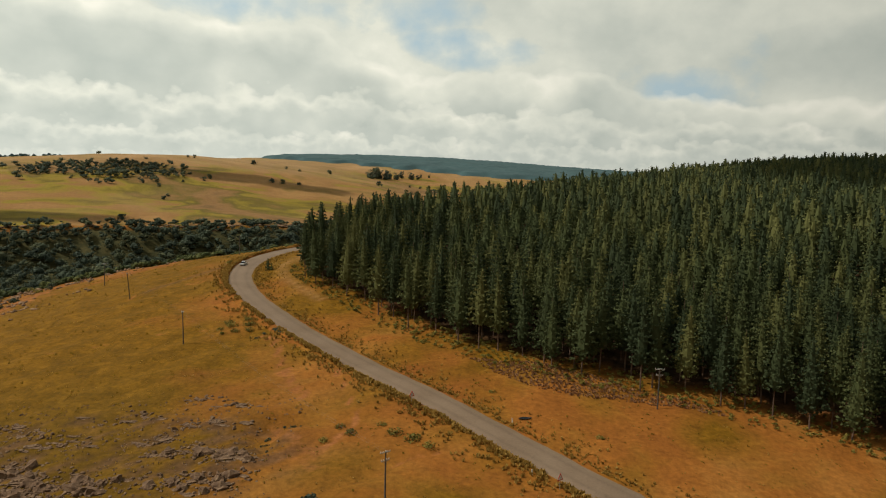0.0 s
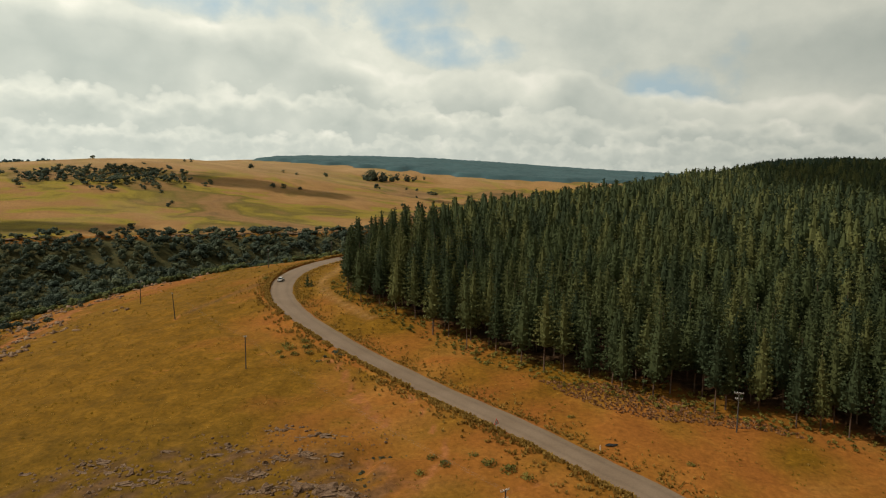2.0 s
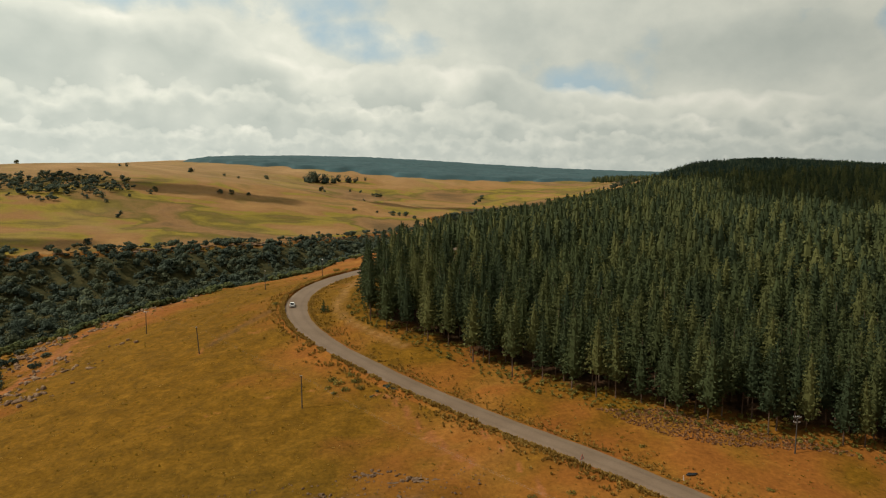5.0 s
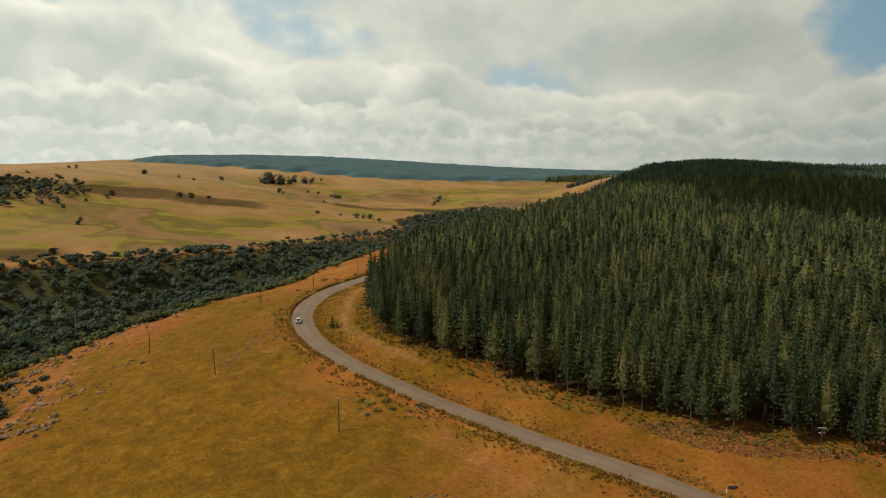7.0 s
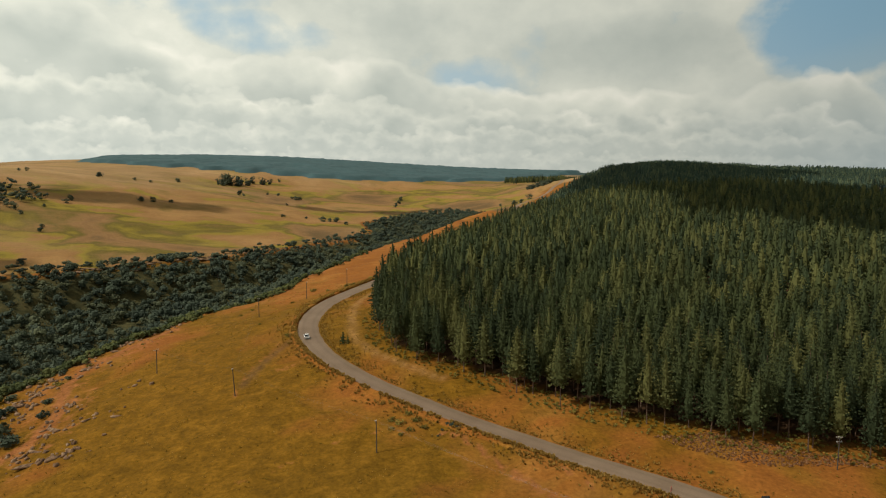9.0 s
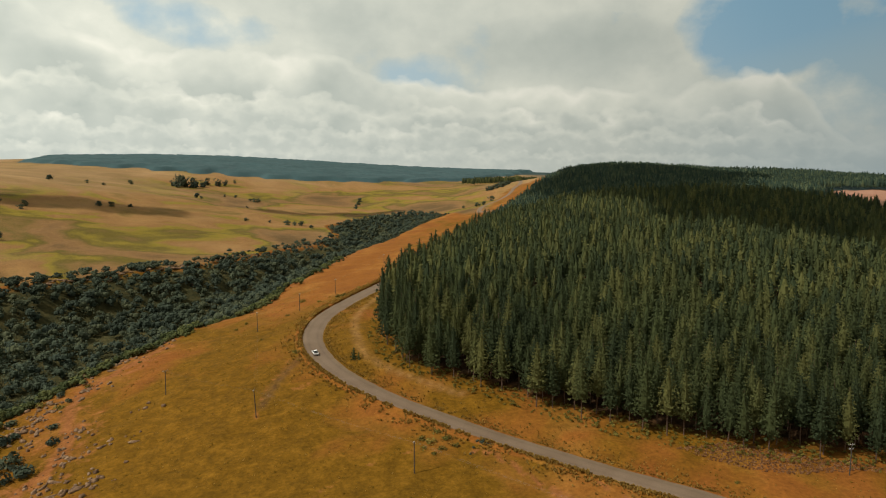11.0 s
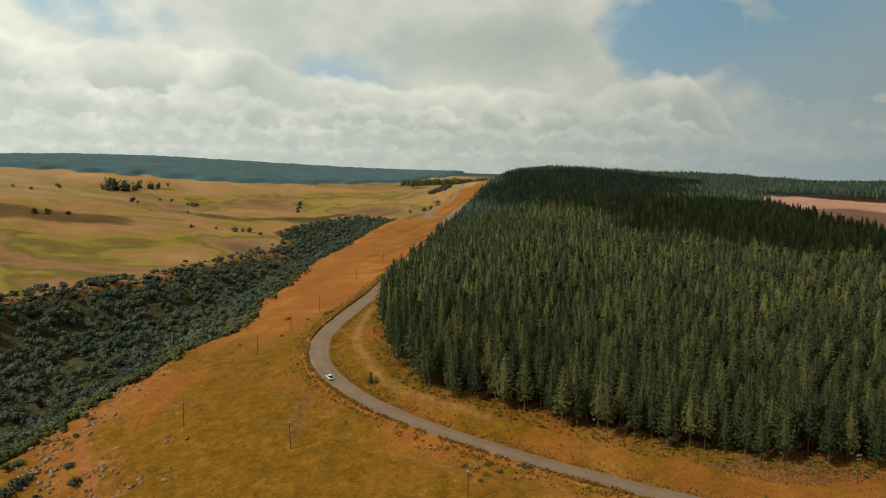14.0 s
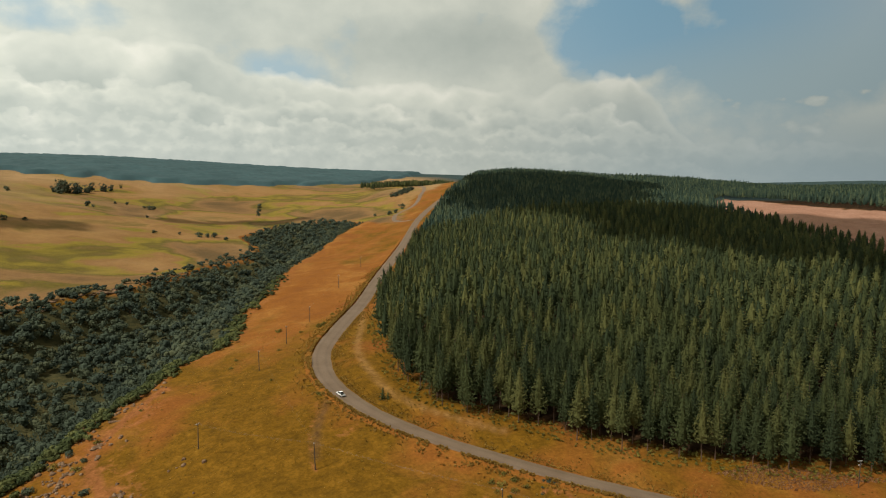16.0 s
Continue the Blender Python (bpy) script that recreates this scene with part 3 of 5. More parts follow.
def rod(bm, a, b, r1, r2, n=8):
    a, b = Vector(a), Vector(b)
    m = Matrix.Translation((a + b) / 2) @ (b - a).to_track_quat("Z", "Y").to_matrix().to_4x4()
    bmesh.ops.create_cone(bm, cap_ends=True, segments=n, radius1=r1, radius2=r2, depth=(b - a).length, matrix=m)


# ---- ground ----
gx = np.unique(np.concatenate([np.linspace(-4600, -760, 22), np.arange(-740, -260, 20), np.arange(-260, 130, 2.5), np.arange(130, 700, 10), np.linspace(720, 4600, 26)]))
gy = np.unique(np.concatenate([np.linspace(-4400, -300, 15), np.arange(-250, 80, 15), np.arange(80, 420, 2.5), np.arange(420, 1000, 5), np.arange(1000, 2300, 20), np.linspace(2350, 4700, 24)]))
X, Y = (a.ravel() for a in np.meshgrid(gx, gy))
Z = land(X, Y)
_, in_valley = valley_depth(X, Y)
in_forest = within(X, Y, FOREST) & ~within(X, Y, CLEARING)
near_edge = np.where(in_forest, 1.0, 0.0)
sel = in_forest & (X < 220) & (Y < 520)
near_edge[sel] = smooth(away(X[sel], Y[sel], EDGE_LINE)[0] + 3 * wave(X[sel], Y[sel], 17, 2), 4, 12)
roadside = np.full(X.shape, 1e3)
sel = (np.abs(X) < 640) & (Y > 0) & (Y < 1250)
roadside[sel] = away(X[sel], Y[sel], ROAD)[0]
track_d = np.full(X.shape, 1e3)
sel = (np.abs(X) < 120) & (Y > 180) & (Y < 430)
track_d[sel] = away(X[sel], Y[sel], TRACK)[0]
rim_d = np.full(X.shape, 1e3)
sel = (X > -450) & (X < 260) & (Y < 1020) & (Y > 40)
rim_d[sel] = away(X[sel], Y[sel], RIM_LINE)[0]
across_valley = (within(X, Y, FAR_RIM + ((-700, 120), (-4600, 0), (-4600, 4700), (4600, 4700), (4600, 1500), (560, 1200), (330, 985), (215, 800)))) * 1.0
lush = 0.42 + 0.25 * smooth(-X, 45, 100) + 0.45 * np.exp(-((X + 75) / 32) ** 2 - ((Y - 122) / 20) ** 2) + 0.22 * wave(X, Y, 130, 7) + 0.2 * wave(X, Y, 45, 9) + 0.35 * np.exp(-((X + 118) / 34) ** 2 - ((Y - 225) / 60) ** 2) - 0.5 * np.exp(-((X - 10) / 70) ** 2 - ((Y - 470) / 120) ** 2)
lush -= 0.08 * np.exp(-((X + 25) / 30) ** 2 - ((Y - 150) / 30) ** 2)
soil = (0.5 + 0.22 * wave(X, Y, 26, 3)) * (1 - 0.75 * across_valley) * np.exp(-(rim_d / 12) ** 2) * (in_valley <= 3) * (Y < 700) * (X < 60)
lush += 0.3 * np.exp(-(track_d / 15) ** 2) + 0.3 * smooth(-X, 30, 60) * smooth(Y, 205, 160)
path = 0.75 * np.exp(-(track_d / 1.4) ** 2)
for line, wide, much in ((((-14, 115), (-8, 120), (-2, 124), (5, 128.5)), 1.2, 0.6), (((-84, 262), (-80, 256), (-84, 247), (-92, 244)), 3.0, 0.5), (((-38, 152), (-34, 143), (-40, 166)), 3.0, 0.5), (((-26, 164), (-22, 152), (-19, 143), (-18, 133), (-23, 123)), 1.6, 0.7), (((-50, 188), (-45, 182), (-41, 172), (-36, 159), (-30, 148)), 2.2, 0.75),
                         (((-88, 274), (-93, 262), (-99, 253), (-103, 241), (-105, 230)), 1.8, 0.55), (((-46, 208), (-66, 193), (-77, 191), (-91, 185), (-102, 180), (-118, 184)), 1.7, 0.45),
                         (((-33, 136), (-28, 128), (-22, 118)), 4.0, 0.6)):
    d = np.full(X.shape, 1e3)
    sel = (X > -140) & (X < 20) & (Y > 100) & (Y < 290)
    d[sel] = away(X[sel], Y[sel], curve(line, 4.0))[0]
    soil = np.maximum(soil, much * np.exp(-(d / wide) ** 2))
d = np.full(X.shape, 1e3)
sel = (X > -230) & (X < -90) & (Y > 170) & (Y < 400)
CLIFF_PATH = curve(((-176, 205), (-169, 226), (-162, 237), (-161, 257), (-164, 276), (-162, 292), (-156, 304), (-145, 319), (-132, 336)), 4.0)
d[sel] = away(X[sel], Y[sel], CLIFF_PATH)[0]
soil = np.maximum(soil, 0.9 * np.exp(-(d / 2.6) ** 2))
lush -= 0.25 * np.exp(-(rim_d / 26) ** 2)
soil = np.maximum(soil, (0.42 + 0.22 * wave(X, Y, 15, 3)) * smooth(d, 18, 9) * (X < -128))
d = np.full(X.shape, 1e3)
sel = (X > -130) & (X < -60) & (Y > 200) & (Y < 300)
d[sel] = away(X[sel], Y[sel], curve(((-84, 272), (-88, 266), (-95, 255), (-101, 241), (-103, 236)), 3.0))[0]
ditch = 0.8 * np.exp(-(d / 1.3) ** 2)
soil = np.maximum(soil, 0.36 * np.exp(-((roadside - 5) / 2.5) ** 2) * (0.5 + 0.5 * wave(X, Y, 23, 6)))
stony = ditch + smooth(wave(X, Y, 14, 4) + 0.7 * wave(X, Y, 6, 2), -0.1, 0.6) * smooth(np.hypot((X + 64) / 42, (Y - 122) / 20), 1.1, 0.75)
side_d = np.full(X.shape, 1e3)
sel = (X > 180) & (X < 500) & (Y > 750) & (Y < 1220)
side_d[sel] = away(X[sel], Y[sel], SIDE_ROAD)[0]
soil = np.maximum(soil, 0.95 * np.exp(-(side_d / 5.0) ** 2))
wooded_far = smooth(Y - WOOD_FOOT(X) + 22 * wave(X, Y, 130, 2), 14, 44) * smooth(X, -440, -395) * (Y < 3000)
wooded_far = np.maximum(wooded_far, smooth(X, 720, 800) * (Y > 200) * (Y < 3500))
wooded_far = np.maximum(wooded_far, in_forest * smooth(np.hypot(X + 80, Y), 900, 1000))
faces = np.arange((len(gy) - 1) * len(gx)).reshape(-1, len(gx))[:, :-1].ravel()
quads = np.stack([faces, faces + 1, faces + 1 + len(gx), faces + len(gx)], 1)
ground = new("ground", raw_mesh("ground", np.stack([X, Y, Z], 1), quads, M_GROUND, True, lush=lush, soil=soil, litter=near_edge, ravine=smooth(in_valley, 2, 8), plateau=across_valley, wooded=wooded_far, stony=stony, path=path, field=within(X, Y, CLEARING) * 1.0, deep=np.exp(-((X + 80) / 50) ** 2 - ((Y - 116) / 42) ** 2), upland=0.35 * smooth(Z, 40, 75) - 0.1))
tagged(ground, "rolling dry golden and olive grassland with bare earth", "grassland", kind="structure")


# ---- road ----
def ribbon(line, wide, n, lift, zs=None, ragged=0.15):
    d = np.gradient(line, axis=0)
    d /= np.linalg.norm(d, axis=1)[:, None]
    side = np.stack([d[:, 1], -d[:, 0]], 1)
    u = np.linspace(-1, 1, n)
    p = line[:, None, :] + side[:, None, :] * (u[None, :, None] * wide / 2)
    i = np.arange(len(line))
    for c in (0, n - 1):
        p[:, c] += side * (ragged * (np.sin(i * 2.3 + c) + np.sin(i * 0.77 + 2 * c)))[:, None]
    z = (np.repeat(zs[:, None], n, 1) if zs is not None else land(p[..., 0].ravel(), p[..., 1].ravel()).reshape(p.shape[:2])) + lift + 0.08 * (1 - u[None, :] ** 2)
    z[:, [0, -1]] -= 0.16
    v = np.concatenate([p, z[..., None]], 2).reshape(-1, 3)
    f = (np.arange(len(line) - 1)[:, None] * n + np.arange(n - 1)[None, :]).ravel()
    return v, np.stack([f, f + 1, f + 1 + n, f + n], 1), np.tile(u, len(line))


v, f, u = ribbon(ROAD, ROAD_WIDE, 9, 0.02, ROAD_Z)
tagged(new("road", raw_mesh("road", v, f, M_ROAD, True, across=u)), "worn grey-brown asphalt country road curving past the forest", "road", kind="structure")
v, f, u = ribbon(SIDE_ROAD, 6.5, 7, 0.25)
tagged(new("road", raw_mesh("side_road", v, f, M_ROAD, True, across=u)), "pale narrow side road climbing beyond the junction", "road", kind="structure")


BANK = slice(50, 190)
d = np.gradient(ROAD, axis=0)
d /= np.linalg.norm(d, axis=1)[:, None]
left = np.stack([-d[:, 1], d[:, 0]], 1)[BANK]
mid, mz = ROAD[BANK], ROAD_Z[BANK]
n = len(mid)
fade = np.minimum(1, np.minimum(np.arange(n), np.arange(n)[::-1]) / 8)
rows = []
for off, up in ((4.32, -0.12), (4.5, 0.35), (4.75, 0.58), (5.3, 0.62), (6.2, 0.42), (7.6, 0.0)):
    p = mid + left * (off + 0.12 * np.sin(np.arange(n) * 1.7 + off))[:, None]
    z = (mz + up * fade * (0.85 + 0.25 * np.sin(np.arange(n) * 0.9))) if off < 6 else land(p[:, 0], p[:, 1]) + up * fade - (0.12 if off > 7 else 0)
    rows.append(np.c_[p, z])
v = np.stack(rows, 1).reshape(-1, 3)
f = (np.arange(n - 1)[:, None] * 6 + np.arange(5)[None, :]).ravel()
tagged(new("bank", raw_mesh("bank", v, np.stack([f, f + 6, f + 7, f + 1], 1), M_GROUND, True, lush=np.full(len(v), 0.35))), "low grassy bank along the outer edge of the road", "bank", kind="structure")


# ---- foliage templates: arrays of four-cornered sprays (n, 4, 3) ----
def sprays(centre, along, size, slim, rng, facing=None, loose=0.5):
    """Leaf sprays as folded kites: centre (n, 3), along (n, 3) unit, size (n); facing: the way their flat sides look."""
    n = len(centre)
    r = rng.normal(size=(n, 3))
    if facing is not None:
        r = facing + loose * r
    side = np.cross(along, r)
    side /= np.linalg.norm(side, axis=1)[:, None] + 1e-6
    lift = np.cross(side, along)
    s = size[:, None]
    tip, root = centre + along * s * 0.5, centre - along * s * 0.5
    mid = centre + lift * s * 0.14
    w = side * s * slim * 0.5
    return np.stack([root, mid + w, tip, mid - w], 1)


def pine_outline(f, taper=0.60):
    """How wide a pine crown is, from its foot (0) to its tip (1)."""
    return np.minimum(1.0, 0.62 + 1.9 * f) * (1 - f) ** taper


def pine_crown(rng, tall, wide, clear, clumps, per, size, core=0.66, sides=7, levels=(-0.04, 0.12, 0.38, 0.66, 0.94), taper=0.60):
    """A pine crown: whorls of foliage clumps round a dense lumpy heart."""
    lean = rng.uniform(-0.3, 0.3, 2)
    length = tall * (1 - clear)
    u = (np.arange(clumps) + rng.uniform(0, 1, clumps)) / clumps
    f = 1 - (1 - u) ** 0.68
    whorls = max(4, round(length / 1.25))
    f = np.clip((np.round(f * whorls) + rng.uniform(-0.22, 0.22, clumps)) / whorls, 0, 0.985)
    a = 2.39996 * np.arange(clumps) + rng.uniform(-0.4, 0.4, clumps)
    r = wide * pine_outline(f, taper) * rng.choice((0.72, 0.88, 1.0, 1.12), clumps) * (1 + 0.10 * np.sin(2 * a + rng.uniform(0, 6))) + 0.08
    out = np.stack([np.cos(a), np.sin(a), np.zeros(clumps)], 1)
    stem = np.stack([lean[0] * f, lean[1] * f, tall * clear + length * f], 1)
    tip = stem + out * r[:, None]
    tip[:, 2] += r * (-0.16 + 0.55 * f)
    k = np.repeat(np.arange(clumps), per)
    n = len(k)
    grow = size * (1.12 - 0.5 * f[k])
    off = rng.normal(0, 1, (n, 3)) * (0.40, 0.40, 0.26) * grow[:, None]
    centre = tip[k] + off - out[k] * (r[k] * rng.uniform(0, 0.28, n))[:, None]
    along = out[k] * 0.75 + rng.normal(0, 0.45, (n, 3)) + (0, 0, 0.42)
    along /= np.linalg.norm(along, axis=1)[:, None]
    face = out[k] * 0.95 + off / grow[:, None] * 0.45 + (0, 0, 0.55)
    leaves = sprays(centre, along, grow * rng.uniform(0.75, 1.25, n), 0.78, rng, face, 0.22)
    m = 3
    top = sprays(np.array([(lean[0], lean[1], tall * 0.985)] * m), np.array([(0.06, 0, 1.0), (0, -0.06, 1.0), (-0.05, 0.04, 1.0)]), np.full(m, 0.9 + 0.35 * size), 0.34, rng)
    ring = np.arange(sides) * 2 * math.pi / sides
    rows = []
    for q in levels:
        rr = core * wide * (0.3 if q < 0 else float(pine_outline(np.array(q), taper))) * rng.uniform(0.82, 1.16, sides)
        rows.append(np.stack([lean[0] * q + np.cos(ring) * rr, lean[1] * q + np.sin(ring) * rr, np.full(sides, tall * clear + length * q) + rng.uniform(-0.25, 0.25, sides)], 1))
    heart = [(rows[i][j], rows[i][(j + 1) % sides], rows[i + 1][(j + 1) % sides], rows[i + 1][j]) for i in range(len(levels) - 1) for j in range(sides)]
    return np.concatenate([leaves, top, np.array(heart)])


def broadleaf(rng, radius, tall, n, size, lobes=6, low=0.36, heart=0.86):
    """A rounded uneven crown: sprays over several overlapping lobes, each with a dense heart."""
    cs, ds, fs, inner = [], [], [], []
    balls = [(rng.uniform(-0.55, 0.55) * radius, rng.uniform(-0.55, 0.55) * radius, tall * rng.uniform(low, 0.74), radius * rng.uniform(0.36, 0.66)) for _ in range(lobes)]
    for _ in range(n):
        bx, by, bz, br = balls[rng.integers(lobes)]
        d = rng.normal(size=3)
        d[2] = abs(d[2]) * 0.95 - 0.45
        d /= np.linalg.norm(d)
        cs.append((bx + d[0] * br, by + d[1] * br, bz + d[2] * br * 0.85))
        e = np.cross(d, rng.normal(size=3)) + 0.35 * d
        ds.append(e / np.linalg.norm(e))
        fs.append(d + (0, 0, 0.25))
    for bx, by, bz, br in balls[:4] if heart else ():
        k = np.arange(6) * math.pi / 3 + rng.uniform(0, 1)
        rows = [np.stack([bx + np.cos(k) * br * heart * w, by + np.sin(k) * br * heart * w, bz + h * br * heart * 0.85 + 0 * k], 1) * rng.uniform(0.97, 1.03, (6, 1)) for w, h in ((0.55, -0.8), (0.98, -0.1), (0.75, 0.62), (0.08, 0.98))]
        inner += [(rows[i][j], rows[i][(j + 1) % 6], rows[i + 1][(j + 1) % 6], rows[i + 1][j]) for i in range(3) for j in range(6)]
    return np.concatenate([sprays(np.array(cs), np.array(ds), size * rng.uniform(0.7, 1.3, n), 0.8, rng, np.array(fs), 0.32), np.array(inner).reshape(-1, 4, 3)])


def tufts_of(rng, n, tall, spread):
    a = rng.uniform(0, 6.283, n)
    d = np.stack([np.cos(a) * 0.45, np.sin(a) * 0.45, np.ones(n)], 1)
    d /= np.linalg.norm(d, axis=1)[:, None]
    s = tall * rng.uniform(0.7, 1.2, n)
    c = np.stack([np.cos(a) * spread * rng.uniform(0, 1, n), np.sin(a) * spread * rng.uniform(0, 1, n), s * 0.42], 1)
    return sprays(c, d, s, 0.5, rng)


def scatter(name, templates, x, y, z, scale, material, rng, label, category, stretch=None, kind="stuff"):
    """One joined mesh of many copies of the templates, standing at x, y, z."""
    vs, tints = [], []
    pick, turn, tint = rng.integers(len(templates), size=len(x)), rng.uniform(0, 6.283, len(x)), rng.uniform(0, 1, len(x))
    stretch = np.ones(len(x)) if stretch is None else stretch
    for t, tpl in enumerate(templates):
        i = np.nonzero(pick == t)[0]
        if not len(i):
            continue
        p = tpl.reshape(1, -1, 3)
        c, s = np.cos(turn[i])[:, None], np.sin(turn[i])[:, None]
        k = scale[i][:, None]
        out = np.stack([(p[..., 0] * c - p[..., 1] * s) * k + x[i][:, None], (p[..., 0] * s + p[..., 1] * c) * k + y[i][:, None], p[..., 2] * k * stretch[i][:, None] + z[i][:, None]], 2)
        vs.append(out.reshape(-1, 3))
        tints.append(np.repeat(tint[i], p.shape[1]))
    v = np.concatenate(vs)
    me = raw_mesh(name, v, np.arange(len(v)).reshape(-1, 4), material, tint=np.concatenate(tints))
    return tagged(new(name, me), label, category, kind=kind)


def spray_mesh(name, tpl, material):
    return raw_mesh(name, tpl.reshape(-1, 3), np.arange(len(tpl) * 4).reshape(-1, 4), material)


def jitter_grid(rng, x0, x1, y0, y1, step, loose):
    a, b = np.meshgrid(np.arange(x0, x1, step), np.arange(y0, y1, step))
    b = b + 0.5 * step * (np.arange(a.shape[1])[None, :] % 2)
    return (a + rng.uniform(-loose, loose, a.shape) * step).ravel(), (b + rng.uniform(-loose, loose, b.shape) * step).ravel()


# ---- pine plantation ----
rng = np.random.default_rng(11)
LEFT_OF_VIEW = (-80.0, 20.0)


def stand(step, r0, r1):
    x, y = jitter_grid(rng, -80, 1250, 60, 1420, step, 0.26)
    ok = within(x, y, FOREST) & ~within(x, y, CLEARING)
    r = np.hypot(x - LEFT_OF_VIEW[0], y - LEFT_OF_VIEW[1])
    ok &= (r >= r0) & (r < r1) & (y > 0.48 * (x + 178)) & (y < np.maximum(1340 - 0.7 * np.maximum(0, x - 440), 1000))
    return x[ok], y[ok]


x1, y1 = stand(5.9, 0, 285)
edge1 = away(x1, y1, EDGE_LINE)[0]
order = np.argsort(np.where(y1 < 345, edge1 + 0.02 * y1, 1e6))
front, rest = order[:300], order[300:]
TALL = 21.5
pine_templates = [pine_crown(rng, TALL * h, 3.75 * w, c, 160, 6, 0.66, 0.5, taper=0.78) for h, w, c in ((1, 1, 0.26), (1.05, 0.92, 0.32), (0.95, 1.1, 0.22), (1.0, 0.98, 0.3), (0.9, 1.02, 0.24), (1.04, 1.05, 0.34), (0.97, 0.9, 0.28), (0.88, 1.12, 0.2))]


def pine_trunk(tall):
    bm = bmesh.new()
    for k in range(5):
        rod(bm, (0.06 * math.sin(k), 0.05 * math.cos(2 * k), tall * k * 0.19 - (0.4 if k == 0 else 0)), (0.06 * math.sin(k + 1), 0.05 * math.cos(2 * k + 2), tall * (k + 1) * 0.19), 0.21 - 0.036 * k, 0.21 - 0.036 * (k + 1), 7)
    for k in range(7):
        z, a = tall * (0.12 + 0.08 * k), 2.4 * k
        l = 0.5 + 1.3 * max(0, 1 - z / tall)
        rod(bm, (0, 0, z), (math.cos(a) * l, math.sin(a) * l, z + 0.1 * l), 0.035, 0.012, 4)
    return bm


pines = []
for tpl in pine_templates:
    tree = thing("pine_tree", (0, 0, -300), "tall dark green plantation pine with a bare lower trunk", "pine tree", "pines along the plantation edge")
    part("trunk", pine_trunk(TALL), M_BARK, tree, "brown bark trunk")
    part("crown", spray_mesh("crown", tpl, M_PINE), M_PINE, tree)
    pines.append(tree)
used = set()
for i in front:
    k = int(rng.integers(len(pines)))
    s = rng.uniform(0.86, 1.06)
    m = pose(x1[i], y1[i], height(x1[i], y1[i]) - 0.15, rng.uniform(-2, 2), rng.uniform(-2, 2), rng.uniform(0, 360))
    if k in used:
        ob = copy_thing(pines[k], m)
    else:
        ob = pines[k]
        ob.matrix_basis = m
        used.add(k)
    ob.scale = (s * rng.uniform(0.9, 1.1),) * 2 + (s,)

near_tpl = [pine_crown(rng, TALL * h, 3.35 * w, 0.34, 96, 5, 0.84, 0.6) for h, w in ((1, 1), (1.06, 0.95), (0.94, 1.08), (1.02, 0.92), (0.9, 1.05), (0.98, 1.0))]
mid_tpl = [pine_crown(rng, TALL * h, 3.35 * w, 0.46, 38, 2, 1.3, 0.64, 6, (0.0, 0.3, 0.62, 0.93)) for h, w in ((1, 1), (1.05, 0.95), (0.93, 1.06), (0.98, 1.0), (1.02, 0.9), (0.96, 1.08))]
side_tpl = [pine_crown(rng, TALL * h, 3.35 * w, 0.28, 60, 3, 1.15, 0.6, taper=0.7) for h, w in ((1, 1), (1.05, 0.95), (0.93, 1.06), (0.98, 1.0))]
far_tpl = [pine_crown(rng, 17.5 * h, 3.5 * w, 0.42, 13, 1, 2.2, 0.72, 5, (0.0, 0.4, 0.92)) for h, w in ((1, 1), (1.05, 0.95), (0.94, 1.05), (0.98, 1.1))]


def plant(name, tpl, x, y, label, material=M_PINE):
    s = rng.uniform(0.89, 1.09, len(x)) * (1 - 0.30 * smooth(away(x, y, CLEARING_LINE)[0], 100, 15))
    return scatter(name, tpl, x, y, land(x, y) - 0.2, s, material, rng, label, "pine forest", rng.uniform(0.95, 1.06, len(x)))


plant("pine_forest", near_tpl, x1[rest], y1[rest], "dense dark green pine plantation behind the edge trees")
x2, y2 = stand(5.9, 285, 600)
rim2 = away(x2, y2, EDGE_LINE)[0] < 11
plant("pine_forest", mid_tpl, x2[~rim2], y2[~rim2], "dense dark green pine plantation on the rising slope")
plant("pine_forest", side_tpl, x2[rim2], y2[rim2], "dark green pines along the plantation's upper edge")
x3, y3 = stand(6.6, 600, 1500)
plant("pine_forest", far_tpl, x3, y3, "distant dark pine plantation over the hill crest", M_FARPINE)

# bare trunks of the second and third rows
i = rest[edge1[rest] < 45]
tv, tf = [], []
ang = np.arange(5) * 6.283 / 5
for n, (px, py) in enumerate(zip(x1[i], y1[i])):
    ring = np.stack([np.cos(ang), np.sin(ang)], 1)
    tv.append(np.concatenate([np.c_[ring * 0.2 + (px, py), np.zeros(5)], np.c_[ring * 0.12 + (px, py), np.full(5, 9.0)]]))
    k = 10 * n + np.arange(5)
    tf.append(np.stack([k, 10 * n + (np.arange(5) + 1) % 5, 10 * n + 5 + (np.arange(5) + 1) % 5, k + 5], 1))
tv = np.concatenate(tv)
tv[:, 2] += np.repeat(land(x1[i], y1[i]) - 0.3, 10)
tagged(new("pine_trunks", raw_mesh("pine_trunks", tv, np.concatenate(tf), M_BARK, True)), "bare brown pine trunks in the shade of the forest", "tree trunks", kind="stuff")

